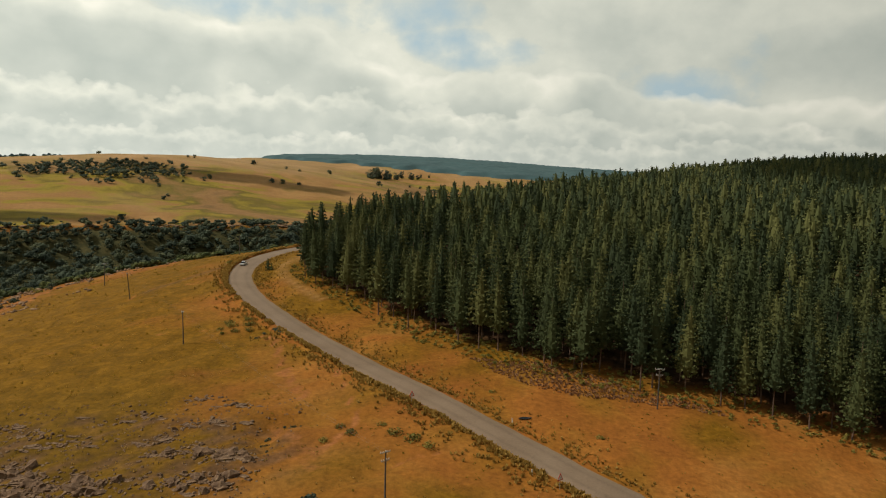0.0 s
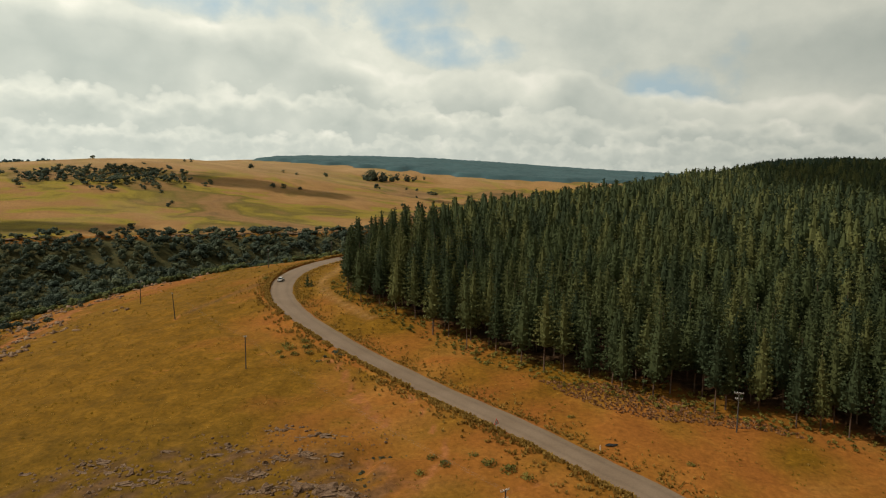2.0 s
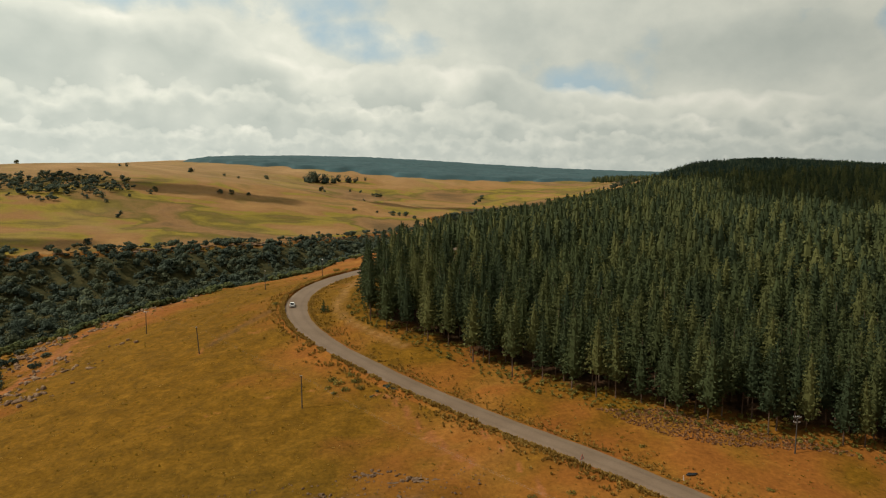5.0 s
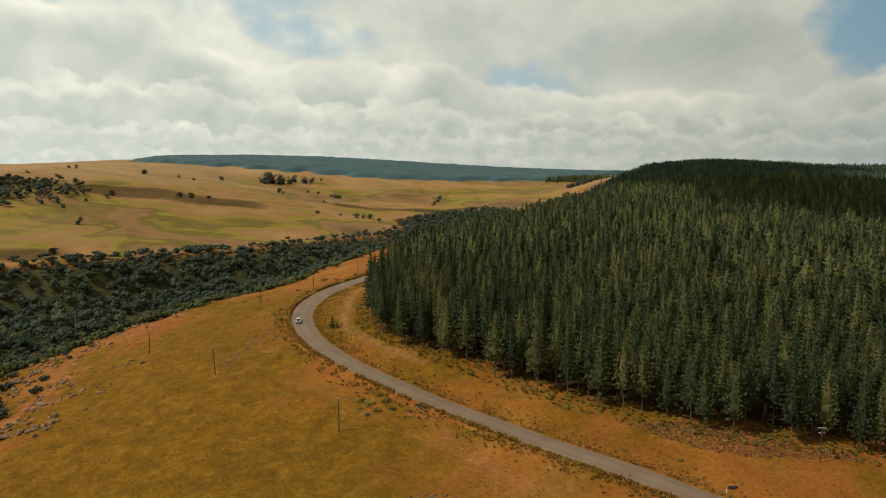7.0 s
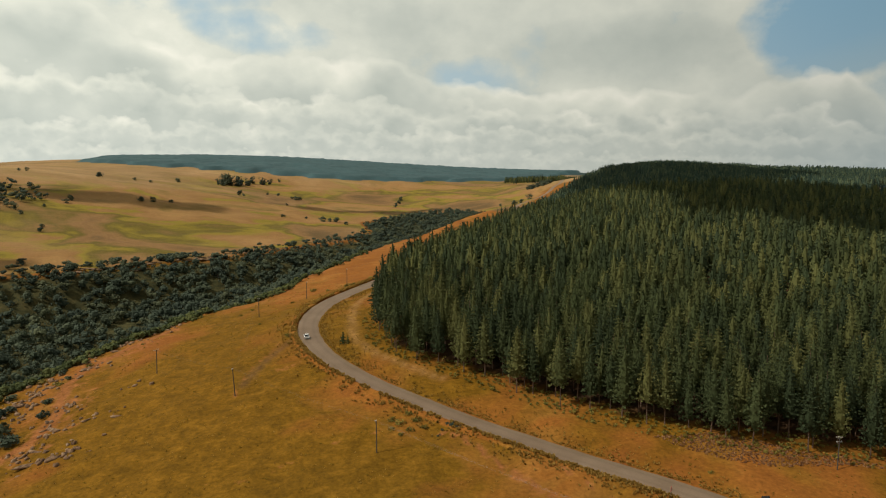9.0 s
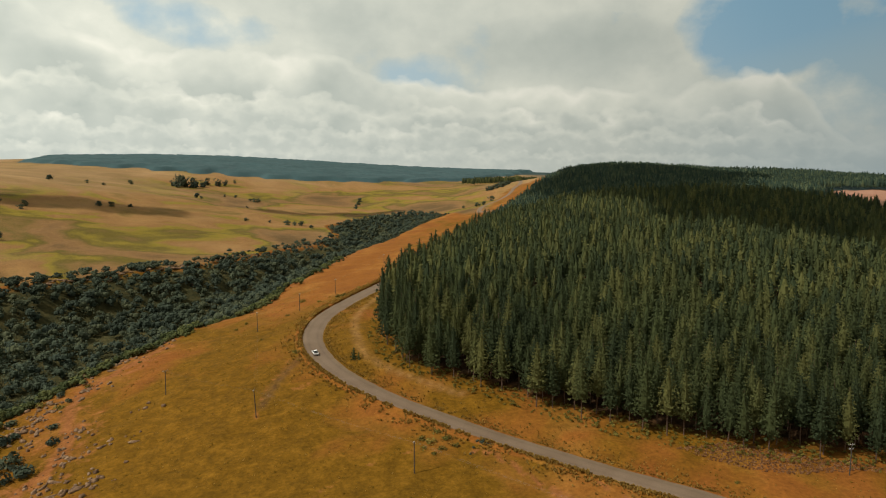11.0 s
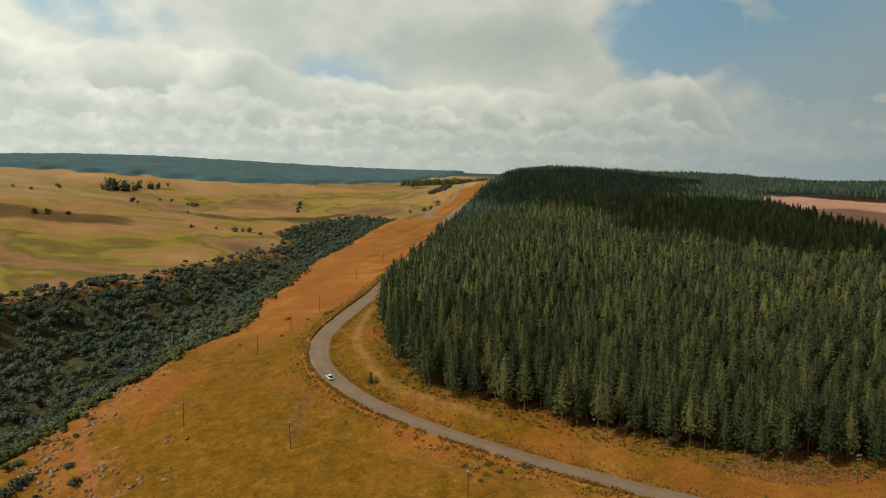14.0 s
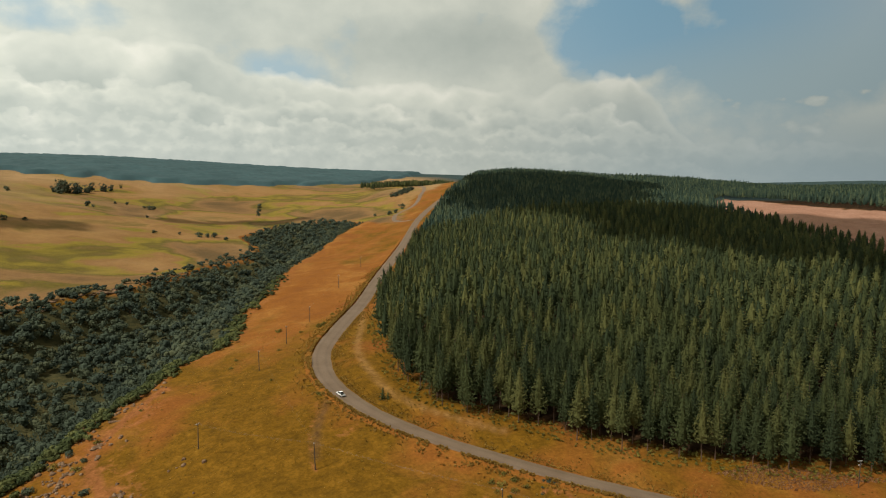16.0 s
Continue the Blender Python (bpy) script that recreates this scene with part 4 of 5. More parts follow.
# far plantation on the haze-blue hill: one closed canopy, with tree tops along it
# blue-green here is aerial haze laid into the leaf colour
M_HAZED_WOOD = leaf("hazed_wood_leaves", (0.036, 0.072, 0.078), (0.048, 0.088, 0.094), (0.072, 0.110, 0.110), 0.1, 0.45)
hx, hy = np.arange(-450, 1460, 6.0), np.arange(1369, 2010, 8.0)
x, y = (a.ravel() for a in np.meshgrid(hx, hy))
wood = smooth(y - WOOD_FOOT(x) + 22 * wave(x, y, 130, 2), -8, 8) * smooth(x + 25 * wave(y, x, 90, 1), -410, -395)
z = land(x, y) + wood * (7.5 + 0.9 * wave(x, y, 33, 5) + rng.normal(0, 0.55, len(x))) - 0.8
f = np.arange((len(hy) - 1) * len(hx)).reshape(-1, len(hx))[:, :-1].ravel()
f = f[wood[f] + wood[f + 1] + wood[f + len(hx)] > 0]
tagged(new("far_plantation", raw_mesh("far_plantation", np.stack([x, y, z], 1), np.stack([f, f + 1, f + 1 + len(hx), f + len(hx)], 1), M_HAZED_WOOD, True)), "distant plantation covering a long hill, tinted blue-green for haze", "forest", kind="stuff")
blob_tpl = [broadleaf(rng, 4.0, 6, 9, 4.0, 4) for _ in range(4)]
x, y = jitter_grid(rng, 400, 730, 1250, 1560, 6.5, 0.4)
ok = (np.abs(y - (1330 + 0.75 * (x - 450))) < 45 + 25 * wave(x, y, 80, 3)) & ~within(x, y, FOREST)
scatter("far_plantation", far_tpl, x[ok], y[ok], land(x[ok], y[ok]) - 0.5, rng.uniform(0.7, 1.0, ok.sum()), M_PINE, rng, "thin dark belt of pines on a distant ridge", "forest")


# ---- ravine woodland ----
rng = np.random.default_rng(23)
bush_tpl = [broadleaf(rng, 4.2, 7.8, 130, 0.82, n, 0.26, 0.66) for n in (9, 11, 10, 7, 12, 8)]
x, y = jitter_grid(rng, -420, 215, 150, 985, 6.5, 0.48)
d = valley_depth(x, y)[1]
ok = (d > 0.4 + 1.2 * np.abs(wave(x, y, 25, 8)))
ok &= (np.hypot((x + 163) / 19, (y - 425) / 27) > 1 + 0.5 * wave(x, y, 13, 1)) | (rng.random(len(x)) < 0.42)
ok &= ~((wave(x, y, 52, 3) + 0.7 * wave(x, y, 21, 6) > 1.05) & (x < -90) & (y > 400))
ok &= away(x, y, CLIFF_PATH)[0] > 9 + 5 * wave(x, y, 19, 4)
ok &= (x + 0.3 * y > -260) & (rng.random(len(x)) > 0.07 + 0.25 * smooth(wave(x, y, 60, 5), 0.35, 0.9))
x, y, d = x[ok], y[ok], d[ok]
coarse_tpl = [broadleaf(rng, 4.2, 7.8, 66, 1.1, n, 0.26, 0.68) for n in (7, 6, 8, 5)]
close = (y < 400) & (x < -60)
for part_of, tpl in ((close, bush_tpl), (~close, coarse_tpl)):
    px, py, pd = x[part_of], y[part_of], d[part_of]
    scatter("ravine_woodland", tpl, px, py, land(px, py) - 0.8, (0.34 + 0.72 * smooth(pd, 1, 18)) * rng.uniform(0.62, 1.25, len(px)), M_BUSH, rng, "dense dark green bush filling the ravine", "woodland", rng.uniform(0.85, 1.2, len(px)))

# scrub spilling over the near rim
k = rng.uniform(2.6, 12.5, 1050)
i = k.astype(int)
a, b = np.array(NEAR_RIM)[i], np.array(NEAR_RIM)[i + 1]
p = a + (b - a) * (k - i)[:, None] + rng.normal(0, 3.2, (1050, 2)) + (-3.0, 2.6)
p = p[(wave(p[:, 0], p[:, 1], 31, 2) > -0.45) & (away(p[:, 0], p[:, 1], CLIFF_PATH)[0] > 6)]
rim_tpl = [broadleaf(rng, 1.5, 2.2, 34, 0.75, 3) for _ in range(4)]
scatter("rim_scrub", rim_tpl, p[:, 0], p[:, 1], land(p[:, 0], p[:, 1]) - 0.2, rng.uniform(0.45, 1.45, len(p)) ** 1.3, M_RIM_LEAF, rng, "dark green scrub along the ravine's rim", "scrub")

# broken scrub thinning out beyond the far rim
k = rng.uniform(5.2, 15.2, 900)
i = k.astype(int)
a, b = np.array(FAR_RIM)[i], np.array(FAR_RIM)[i + 1]
p = a + (b - a) * (k - i)[:, None] + rng.normal(0, 1, (900, 2)) * (6, 9) + (3, 5)
p = p[wave(p[:, 0], p[:, 1], 47, 3) + 0.6 * wave(p[:, 0], p[:, 1], 19, 1) > -0.15]
scatter("rim_scrub", rim_tpl, p[:, 0], p[:, 1], land(p[:, 0], p[:, 1]) - 0.2, rng.uniform(0.5, 1.9, len(p)) ** 1.3, M_BUSH, rng, "broken dark scrub thinning out beyond the ravine", "scrub")

# scrub thicket in the far hollow
x, y = jitter_grid(rng, -680, -520, 880, 1000, 12, 0.4)
ok = (wave(x, y, 60, 1) > -0.6) & (y > 925) & (x < -548)
scatter("far_plantation", blob_tpl, x[ok], y[ok], land(x[ok], y[ok]) - 1.0, rng.uniform(0.5, 0.8, ok.sum()), M_HAZED_WOOD, rng, "small distant wood on the skyline", "forest")
x, y = jitter_grid(rng, -560, -290, 660, 890, 8, 0.48)
ok = (wave(x, y, 75, 2.2) + 0.8 * wave(x, y, 28, 4) + 1.0 - ((x + 375) / 85) ** 2 - ((y - 765) / 80) ** 2 > 0.35) & (rng.random(len(x)) < 0.8)
x, y = x[ok], y[ok]
scatter("thicket", coarse_tpl, x, y, land(x, y) - 0.8, rng.uniform(0.6, 1.25, len(x)), M_BUSH, rng, "dark scrub thicket in a grassy hollow", "thicket")

# understorey along the plantation's edge
shrub_tpl = [broadleaf(rng, 0.9, 1.3, 40, 0.45, 5, heart=0) for _ in range(4)]
x, y = jitter_grid(rng, -75, 130, 100, 420, 1.5, 0.5)
e = away(x, y, EDGE_LINE)[0] * np.where(within(x, y, FOREST), 1, -1)
ok = (e > -4.5) & (e < 9) & (rng.random(len(x)) < 0.45 + 0.45 * smooth(wave(x, y, 19, 2), 0.1, 0.7))
ok &= away(x, y, TRACK)[0] > 2.5
scatter("undergrowth", shrub_tpl, x[ok], y[ok], land(x[ok], y[ok]) - 0.1, rng.uniform(0.35, 1.0, ok.sum()), M_SHRUB, rng, "yellow-green shrubs and weeds under the forest edge", "undergrowth")

# brown bracken below the pines
FERNS = ((6, 172), (14, 162), (22, 155), (33, 151), (47, 151), (62, 148), (60, 152), (44, 158), (36, 164), (25, 171))
x, y = jitter_grid(rng, 0, 70, 140, 176, 0.8, 0.5)
ok = within(x, y, FERNS)
fern_tpl = [tufts_of(rng, 9, 0.6, 0.4) for _ in range(4)]
scatter("bracken", fern_tpl, x[ok], y[ok], land(x[ok], y[ok]) - 0.08, rng.uniform(0.6, 1.2, ok.sum()), M_FERN, rng, "patch of dry reddish-brown bracken beside the pines", "bracken")

# grass: tall pale strips along the road, shorter tufts over the spur
grass_tpl = [tufts_of(rng, 6, 0.75, 0.3) for _ in range(5)]
xs, ys, ss = [], [], []
tang = np.gradient(ROAD, axis=0)
tang /= np.linalg.norm(tang, axis=1)[:, None]
for sgn, near, wide, count in ((-1, 4.5, 1.9, 6000), (-1, 4.8, 7.0, 3600), (1, 4.5, 2.2, 2200), (1, 4.6, 8.0, 3200)):
    w = rng.uniform(8, 150, count)
    k = w.astype(int)
    p = ROAD[k] + (ROAD[k + 1] - ROAD[k]) * (w - k)[:, None]
    off = near + np.abs(rng.normal(size=count)) * wide * 0.5
    q = p + np.stack([tang[k][:, 1], -tang[k][:, 0]], 1) * (sgn * off)[:, None]
    ok = wave(q[:, 0], q[:, 1], 17, 3) > -0.45
    xs.append(q[ok, 0]), ys.append(q[ok, 1]), ss.append(rng.uniform(0.5, 1.15, ok.sum()) * (1.15 if sgn < 0 else 0.85))
x, y, s = (np.concatenate(a) for a in (xs, ys, ss))
rd, rw = away(x, y, ROAD)
up = np.where((rw > 52) & (rw < 188) & (rd < 6.4) & (np.repeat((-1, -1, 1, 1), [len(q) for q in xs]) < 0), 0.5, 0.0)
scatter("roadside_grass", grass_tpl, x, y, land(x, y) - 0.03 + up, s, M_GRASS, rng, "tall pale dry grass along the road's edge", "grass")
x, y = rng.uniform(-185, 125, 22000), rng.uniform(95, 400, 22000)
ok = (valley_depth(x, y)[1] < 2) & ~within(x, y, FOREST) & (away(x, y, ROAD)[0] > 5) & (wave(x, y, 33, 6) + 0.5 * wave(x, y, 9, 2) + rng.normal(size=len(x)) * 0.4 > 0.15)
x, y = x[ok], y[ok]
low_tpl = [tufts_of(rng, 4, 0.34, 0.4) for _ in range(4)]
half = rng.random(len(x)) < 0.5
scatter("grass_tufts", low_tpl, x[half], y[half], land(x[half], y[half]) - 0.03, rng.uniform(0.6, 1.5, half.sum()), M_GREENGRASS, rng, "low olive grass tufts over the spur", "grass")
scatter("grass_tufts", low_tpl, x[~half], y[~half], land(x[~half], y[~half]) - 0.03, rng.uniform(0.6, 1.4, (~half).sum()), M_GRASS, rng, "low straw-coloured grass tufts over the spur", "grass")


# ---- single trees and bushes ----
def bush_thing(name, category, label, tpl, material, tall, group=""):
    ob = thing(name, (0, 0, -300), label, category, group)
    bm = bmesh.new()
    for k in range(4):
        a = 1.7 * k
        rod(bm, (0, 0, -0.3), (math.cos(a) * tall * 0.12, math.sin(a) * tall * 0.12, tall * 0.55), tall * 0.022, tall * 0.008, 5)
    part("trunk", bm, M_BARK, ob)
    part("crown", spray_mesh("crown", tpl, material), material, ob)
    return ob


def place_all(originals, spots, rng):
    for n, (px, py, s) in enumerate(spots):
        src = originals[n % len(originals)]
        m = pose(px, py, height(px, py) - 0.1, 0, 0, rng.uniform(0, 360))
        ob = src if n < len(originals) else copy_thing(src, m)
        ob.matrix_basis = m
        ob.scale = (s * rng.uniform(0.9, 1.15), s * rng.uniform(0.9, 1.15), s)


veld = [bush_thing("bush", "bush", "lone dark green bush on open grassland", broadleaf(rng, 2.5, 4.2, 130, 0.85, 7, 0.06, 0.7), M_BUSH, 4.0, "bushes across the ravine") for _ in range(4)]
place_all(veld, ((-201, 1172, 1.9), (-247, 1063, 1.1), (-227, 1063, 1.0), (-109, 1076, 1.9), (-49, 1172, 1.2), (-25, 1126, 1.6), (-18, 1132, 1.5), (-45, 1003, 0.9), (-58, 857, 1.1), (-13, 848, 1.6), (3, 843, 1.5), (-5, 842, 1.2),
                 (-210, 828, 1.4), (-198, 833, 1.5), (-180, 842, 1.0), (-269, 789, 1.5), (-284, 748, 0.8), (-292, 705, 1.0), (-264, 658, 0.8), (-31, 865, 0.8), (-261, 642, 1.0), (-364, 1004, 1.2), (-372, 1000, 0.9),
                 (-531, 1064, 1.6), (250, 897, 1.6), (285, 930, 2.0), (240, 925, 1.1), (262, 905, 1.4), (-103, 1059, 1.0), (162, 1216, 1.9), (12, 828, 1.0), (167, 851, 1.0), (-283, 1019, 1.8), (-270, 772, 1.2), (150, 1180, 1.5),
                 (140, 1150, 1.3), (132, 1120, 1.2), (-66, 1165, 1.0), (-30, 1140, 1.1)), rng)
grove = [bush_thing("tree", "tree", "tall dark tree in a small grove on the plateau", broadleaf(rng, 4.6, 13, 170, 1.7, 10, 0.06, 0.7), M_BUSH, 13, "grove on the plateau") for _ in range(3)]
place_all(grove, tuple((px + rng.uniform(-5, 5), py + rng.uniform(-14, 14), 1.55 * s) for px, py, s in ((-148, 1222, 0.6), (-140, 1228, 1.0), (-132, 1232, 1.15), (-124, 1240, 1.15), (-116, 1246, 1.1), (-108, 1252, 0.9), (-98, 1260, 0.6), (-92, 1268, 0.8),
                                                                                                    (-84, 1276, 0.85), (-76, 1282, 0.8), (-68, 1292, 0.65), (-60, 1300, 0.5), (-128, 1258, 1.0), (-136, 1245, 0.9), (-52, 1310, 0.45), (-44, 1322, 0.4))), rng)
for n in range(26):
    grove_x, grove_y = 350 + 2.2 * n + rng.uniform(-6, 6), 1082 + 1.8 * n + rng.uniform(-16, 16)
    copy_thing(grove[n % 3], pose(grove_x, grove_y, height(grove_x, grove_y) - 0.2, 0, 0, 40 * n)).scale = (0.85, 0.85, rng.uniform(0.55, 0.85))
rim = [bush_thing("tree", "tree", "spreading tree at the ravine's far rim", broadleaf(rng, 3.2, 6.4, 200, 1.0, 8, 0.18, 0.7), M_BUSH, 7, "trees along the ravine rim") for _ in range(3)]
place_all(rim, ((-241, 516, 0.9), (-216, 491, 0.9), (-121, 541, 1.45), (-232, 486, 0.7), (-176, 533, 0.8), (-150, 556, 0.7), (-96, 598, 0.9), (-60, 650, 0.8)), rng)
low = [bush_thing("shrub", "shrub", "low green shrub in the dry grass", broadleaf(rng, 1.6, 0.9, 150, 0.42, 8, 0.3, 0), M_SHRUB, 1.2, "shrubs on the grassy spur") for _ in range(3)]
place_all(low, ((-66, 390, 1.3), (-49, 373, 1.4), (-46, 376, 1.0), (-62, 198, 0.9), (-60, 195, 1.1), (-57, 199, 0.9), (-55.5, 194.5, 1.0), (-58, 191, 0.8), (-63, 193, 0.7), (-61, 189, 0.6), (-54, 191, 0.7), (-86, 276, 1.0), (-99, 350, 0.8), (-104, 338, 0.7),
                (-112, 372, 0.8), (-122, 354, 0.9), (-9, 131, 0.9), (-5.5, 128.5, 1.1), (-2, 126, 0.8), (-12, 134, 0.6), (-26, 101, 1.4), (-22, 103, 1.2), (-30, 104, 1.0), (31, 134, 0.6), (11, 153, 0.5), (-20, 134, 0.7), (-17.5, 131, 0.8), (-22, 128, 0.7),
                (-80, 345, 0.7), (-96, 305, 0.5), (-60, 372, 0.8), (-34, 395, 0.9), (-143, 318, 0.6), (-168, 283, 1.1), (-174, 290, 1.3), (-160, 300, 0.9)), rng)
dusky = [bush_thing("shrub", "shrub", "dark twiggy shrub beside an eroded bank", broadleaf(rng, 1.3, 1.2, 170, 0.42, 7, 0.3, 0), M_BUSH, 1.8, "dark shrubs by the eroded banks") for _ in range(2)]
place_all(dusky, tuple((gx_ + rng.normal(0, 0.35), gy_ + rng.normal(0, 0.35), rng.uniform(0.22, 0.6)) for gx_, gy_ in GULLY) + ((-46.5, 190, 0.9), (-45, 188.5, 0.7), (-47.5, 191.2, 0.6), (-51, 187, 0.6), (-49.5, 189, 0.5), (-43.6, 187.4, 0.5),
          (-167, 266, 1.5), (-165, 252, 1.7), (-180, 262, 2.4), (-183, 258, 2.0), (-178, 266, 1.6), (-175, 245, 2.6), (-179, 241, 2.2), (-172, 239, 1.8), (-170, 234, 2.4), (-176, 232, 2.4), (-165, 288, 1.1), (-169, 297, 1.3), (-182, 279, 1.6), (-26, 104, 1.6), (-21, 106, 1.2), (-31, 105, 1.2)), rng)
sapling = thing("pine_sapling", (0, 0, -300), "young dark green pine standing alone in the grass", "pine tree", "young pines by the bend")
part("trunk", pine_trunk(4.2), M_BARK, sapling)
part("crown", spray_mesh("crown", pine_crown(rng, 4.4, 1.15, 0.06, 50, 4, 0.45, 0.5), M_PINE), M_PINE, sapling)
place_all([sapling], ((-67.3, 261.5, 1.0), (-65.6, 260.4, 0.62)), rng)


# ---- rocks ----
def rock_mesh(rng, sx, sy, sz, cuts=2):
    bm = bmesh.new()
    bmesh.ops.create_icosphere(bm, subdivisions=cuts, radius=1)
    off = Vector(rng.uniform(0, 50, 3))
    for v in bm.verts:
        p = v.co.copy()
        k = 0.8 + 0.6 * noise.noise(p * 1.2 + off) + 0.5 * noise.noise(p * 3.1 + off)
        step = round((p.z + 0.2 * noise.noise(p * 1.6 + off)) * 3.0) / 3.0
        v.co = Vector((p.x * k * sx, p.y * k * sy, (0.6 * step + 0.4 * p.z) * k * sz))
    me = bpy.data.meshes.new("rock")
    bm.to_mesh(me)
    bm.free()
    me.materials.append(M_ROCK)
    return me


boulders = [rock_mesh(rng, a, b, c) for a, b, c in ((1, 0.8, 0.6), (1.1, 0.7, 0.5), (0.8, 0.9, 0.75), (1.0, 1.0, 0.55))]
ledges = [rock_mesh(rng, a, b, c) for a, b, c in ((2.6, 0.9, 0.5), (3.4, 1.0, 0.42), (2.0, 1.1, 0.6), (2.9, 1.3, 0.4))]


def rock_at(px, py, s, turn, flat=1.0):
    return pose(px, py, height(px, py) - 0.05 * s, rng.uniform(-8, 8), rng.uniform(-8, 8), turn) @ Matrix.Diagonal((s, s, s * flat, 1))


def set_rock(me, m, group, label):
    ob = new("rock", me)
    ob.matrix_basis = m
    tagged(ob, label, "rock", group)


def rock_field(label, pieces, material):
    """Many rocks joined into one mesh."""
    vs, fs, n = [], [], 0
    for me, m in pieces:
        v = np.empty(len(me.vertices) * 3, np.float32)
        me.vertices.foreach_get("co", v)
        f = np.empty(len(me.loops), np.int32)
        me.loops.foreach_get("vertex_index", f)
        q = np.array(m)
        vs.append(v.reshape(-1, 3) @ q[:3, :3].T + q[:3, 3])
        fs.append(f.reshape(-1, 3) + n)
        n += len(me.vertices)
    tagged(new("rocks", raw_mesh("rocks", np.concatenate(vs), np.concatenate(fs), material)), label, "rocks", kind="stuff")


small, pale = [], []
for cx, cy, sx, sy, n in ((-82, 117, 9, 5, 64), (-70, 112, 8, 5, 50), (-59, 113, 5, 3, 24), (-78, 130, 8, 3, 14), (-57, 129, 6, 2, 10), (-48, 124, 6, 2, 14), (-38, 122, 4, 2, 18), (-40, 114, 5, 3, 28), (-88, 136, 7, 4, 12), (-66, 139, 6, 2, 8), (-54, 147, 4, 2, 5), (-43, 144, 3, 2, 5), (-50, 135, 8, 2, 10), (-92, 108, 5, 5, 26)):
    for _ in range(n):
        px, py = rng.normal(cx, sx * 0.6), rng.normal(cy, sy * 0.6)
        near_ledge = py < 124
        if rng.random() < (0.4 if near_ledge else 0.8):
            set_rock(ledges[rng.integers(4)], rock_at(px, py, rng.uniform(0.35, 0.95), -14 + rng.uniform(-16, 16), 1.0 if near_ledge else 0.5), "rock ledges in the grass", "low grey-brown lichened rock ledge in the grass")
        else:
            set_rock(boulders[rng.integers(4)], rock_at(px, py, rng.uniform(0.45, 1.6) ** 1.3 * (1 if near_ledge else 0.6), rng.uniform(0, 360), 1.1), "boulders in the grass", "weathered grey-brown boulder in the grass")
        for _ in range(5):
            small.append((boulders[rng.integers(4)], rock_at(px + rng.normal(0, 1.8), py + rng.normal(0, 1.0), rng.uniform(0.15, 0.6), rng.uniform(0, 360))))
for cx, cy, sx, sy, n in ((-166, 311, 3, 4, 30), (-174, 267, 2.5, 7, 46), (-171, 285, 3, 4, 26), (-158, 297, 3, 3, 18), (-158, 256, 2.5, 4, 26), (-159, 238, 3, 5, 34), (-151, 217, 5, 4, 30), (-148, 240, 4, 2, 12), (-181, 277, 4, 4, 18), (-177, 291, 4, 4, 20), (-148, 322, 4, 4, 18), (-135, 340, 4, 4, 14), (-141, 262, 6, 2, 6), (-163, 224, 3, 5, 20)):
    for _ in range(n):
        px, py = rng.normal(cx, sx), rng.normal(cy, sy)
        pale.append(((boulders if rng.random() < 0.9 else ledges)[rng.integers(4)], rock_at(px, py, rng.uniform(0.35, 1.15) ** 1.4, rng.uniform(0, 360), 1.4)))
for _ in range(70):
    k = rng.uniform(7.2, 14.2)
    i = int(k)
    a, b = np.array(FAR_RIM[i]), np.array(FAR_RIM[i + 1])
    px, py = a + (b - a) * (k - i) + rng.normal(0, 2.6, 2)
    pale.append((ledges[rng.integers(4)], rock_at(px, py, rng.uniform(0.8, 1.9), rng.uniform(0, 60))))
rock_field("small grey-brown rocks strewn among the ledges", small, M_ROCK)
rock_field("pale weathered rocks strewn along the ravine's rims", pale, M_PALE)
pv = rng.uniform(-1, 1, (900, 2)) * (34, 22) + (-62, 126)
stone = np.array([[(0.5, 0, 0), (0.1, 0.45, 0), (0, 0.05, 0.4), (0.2, -0.4, 0.05)], [(0.1, 0.45, 0), (-0.5, 0.1, 0), (-0.1, 0, 0.42), (0, 0.05, 0.4)], [(-0.5, 0.1, 0), (0.0, -0.5, 0), (0.2, -0.4, 0.05), (-0.1, 0, 0.42)]])
scatter("stones", [stone], pv[:, 0], pv[:, 1], land(pv[:, 0], pv[:, 1]) - 0.04, rng.uniform(0.2, 0.8, 900), M_ROCK, rng, "scattered small grey stones among the ledges", "stones")


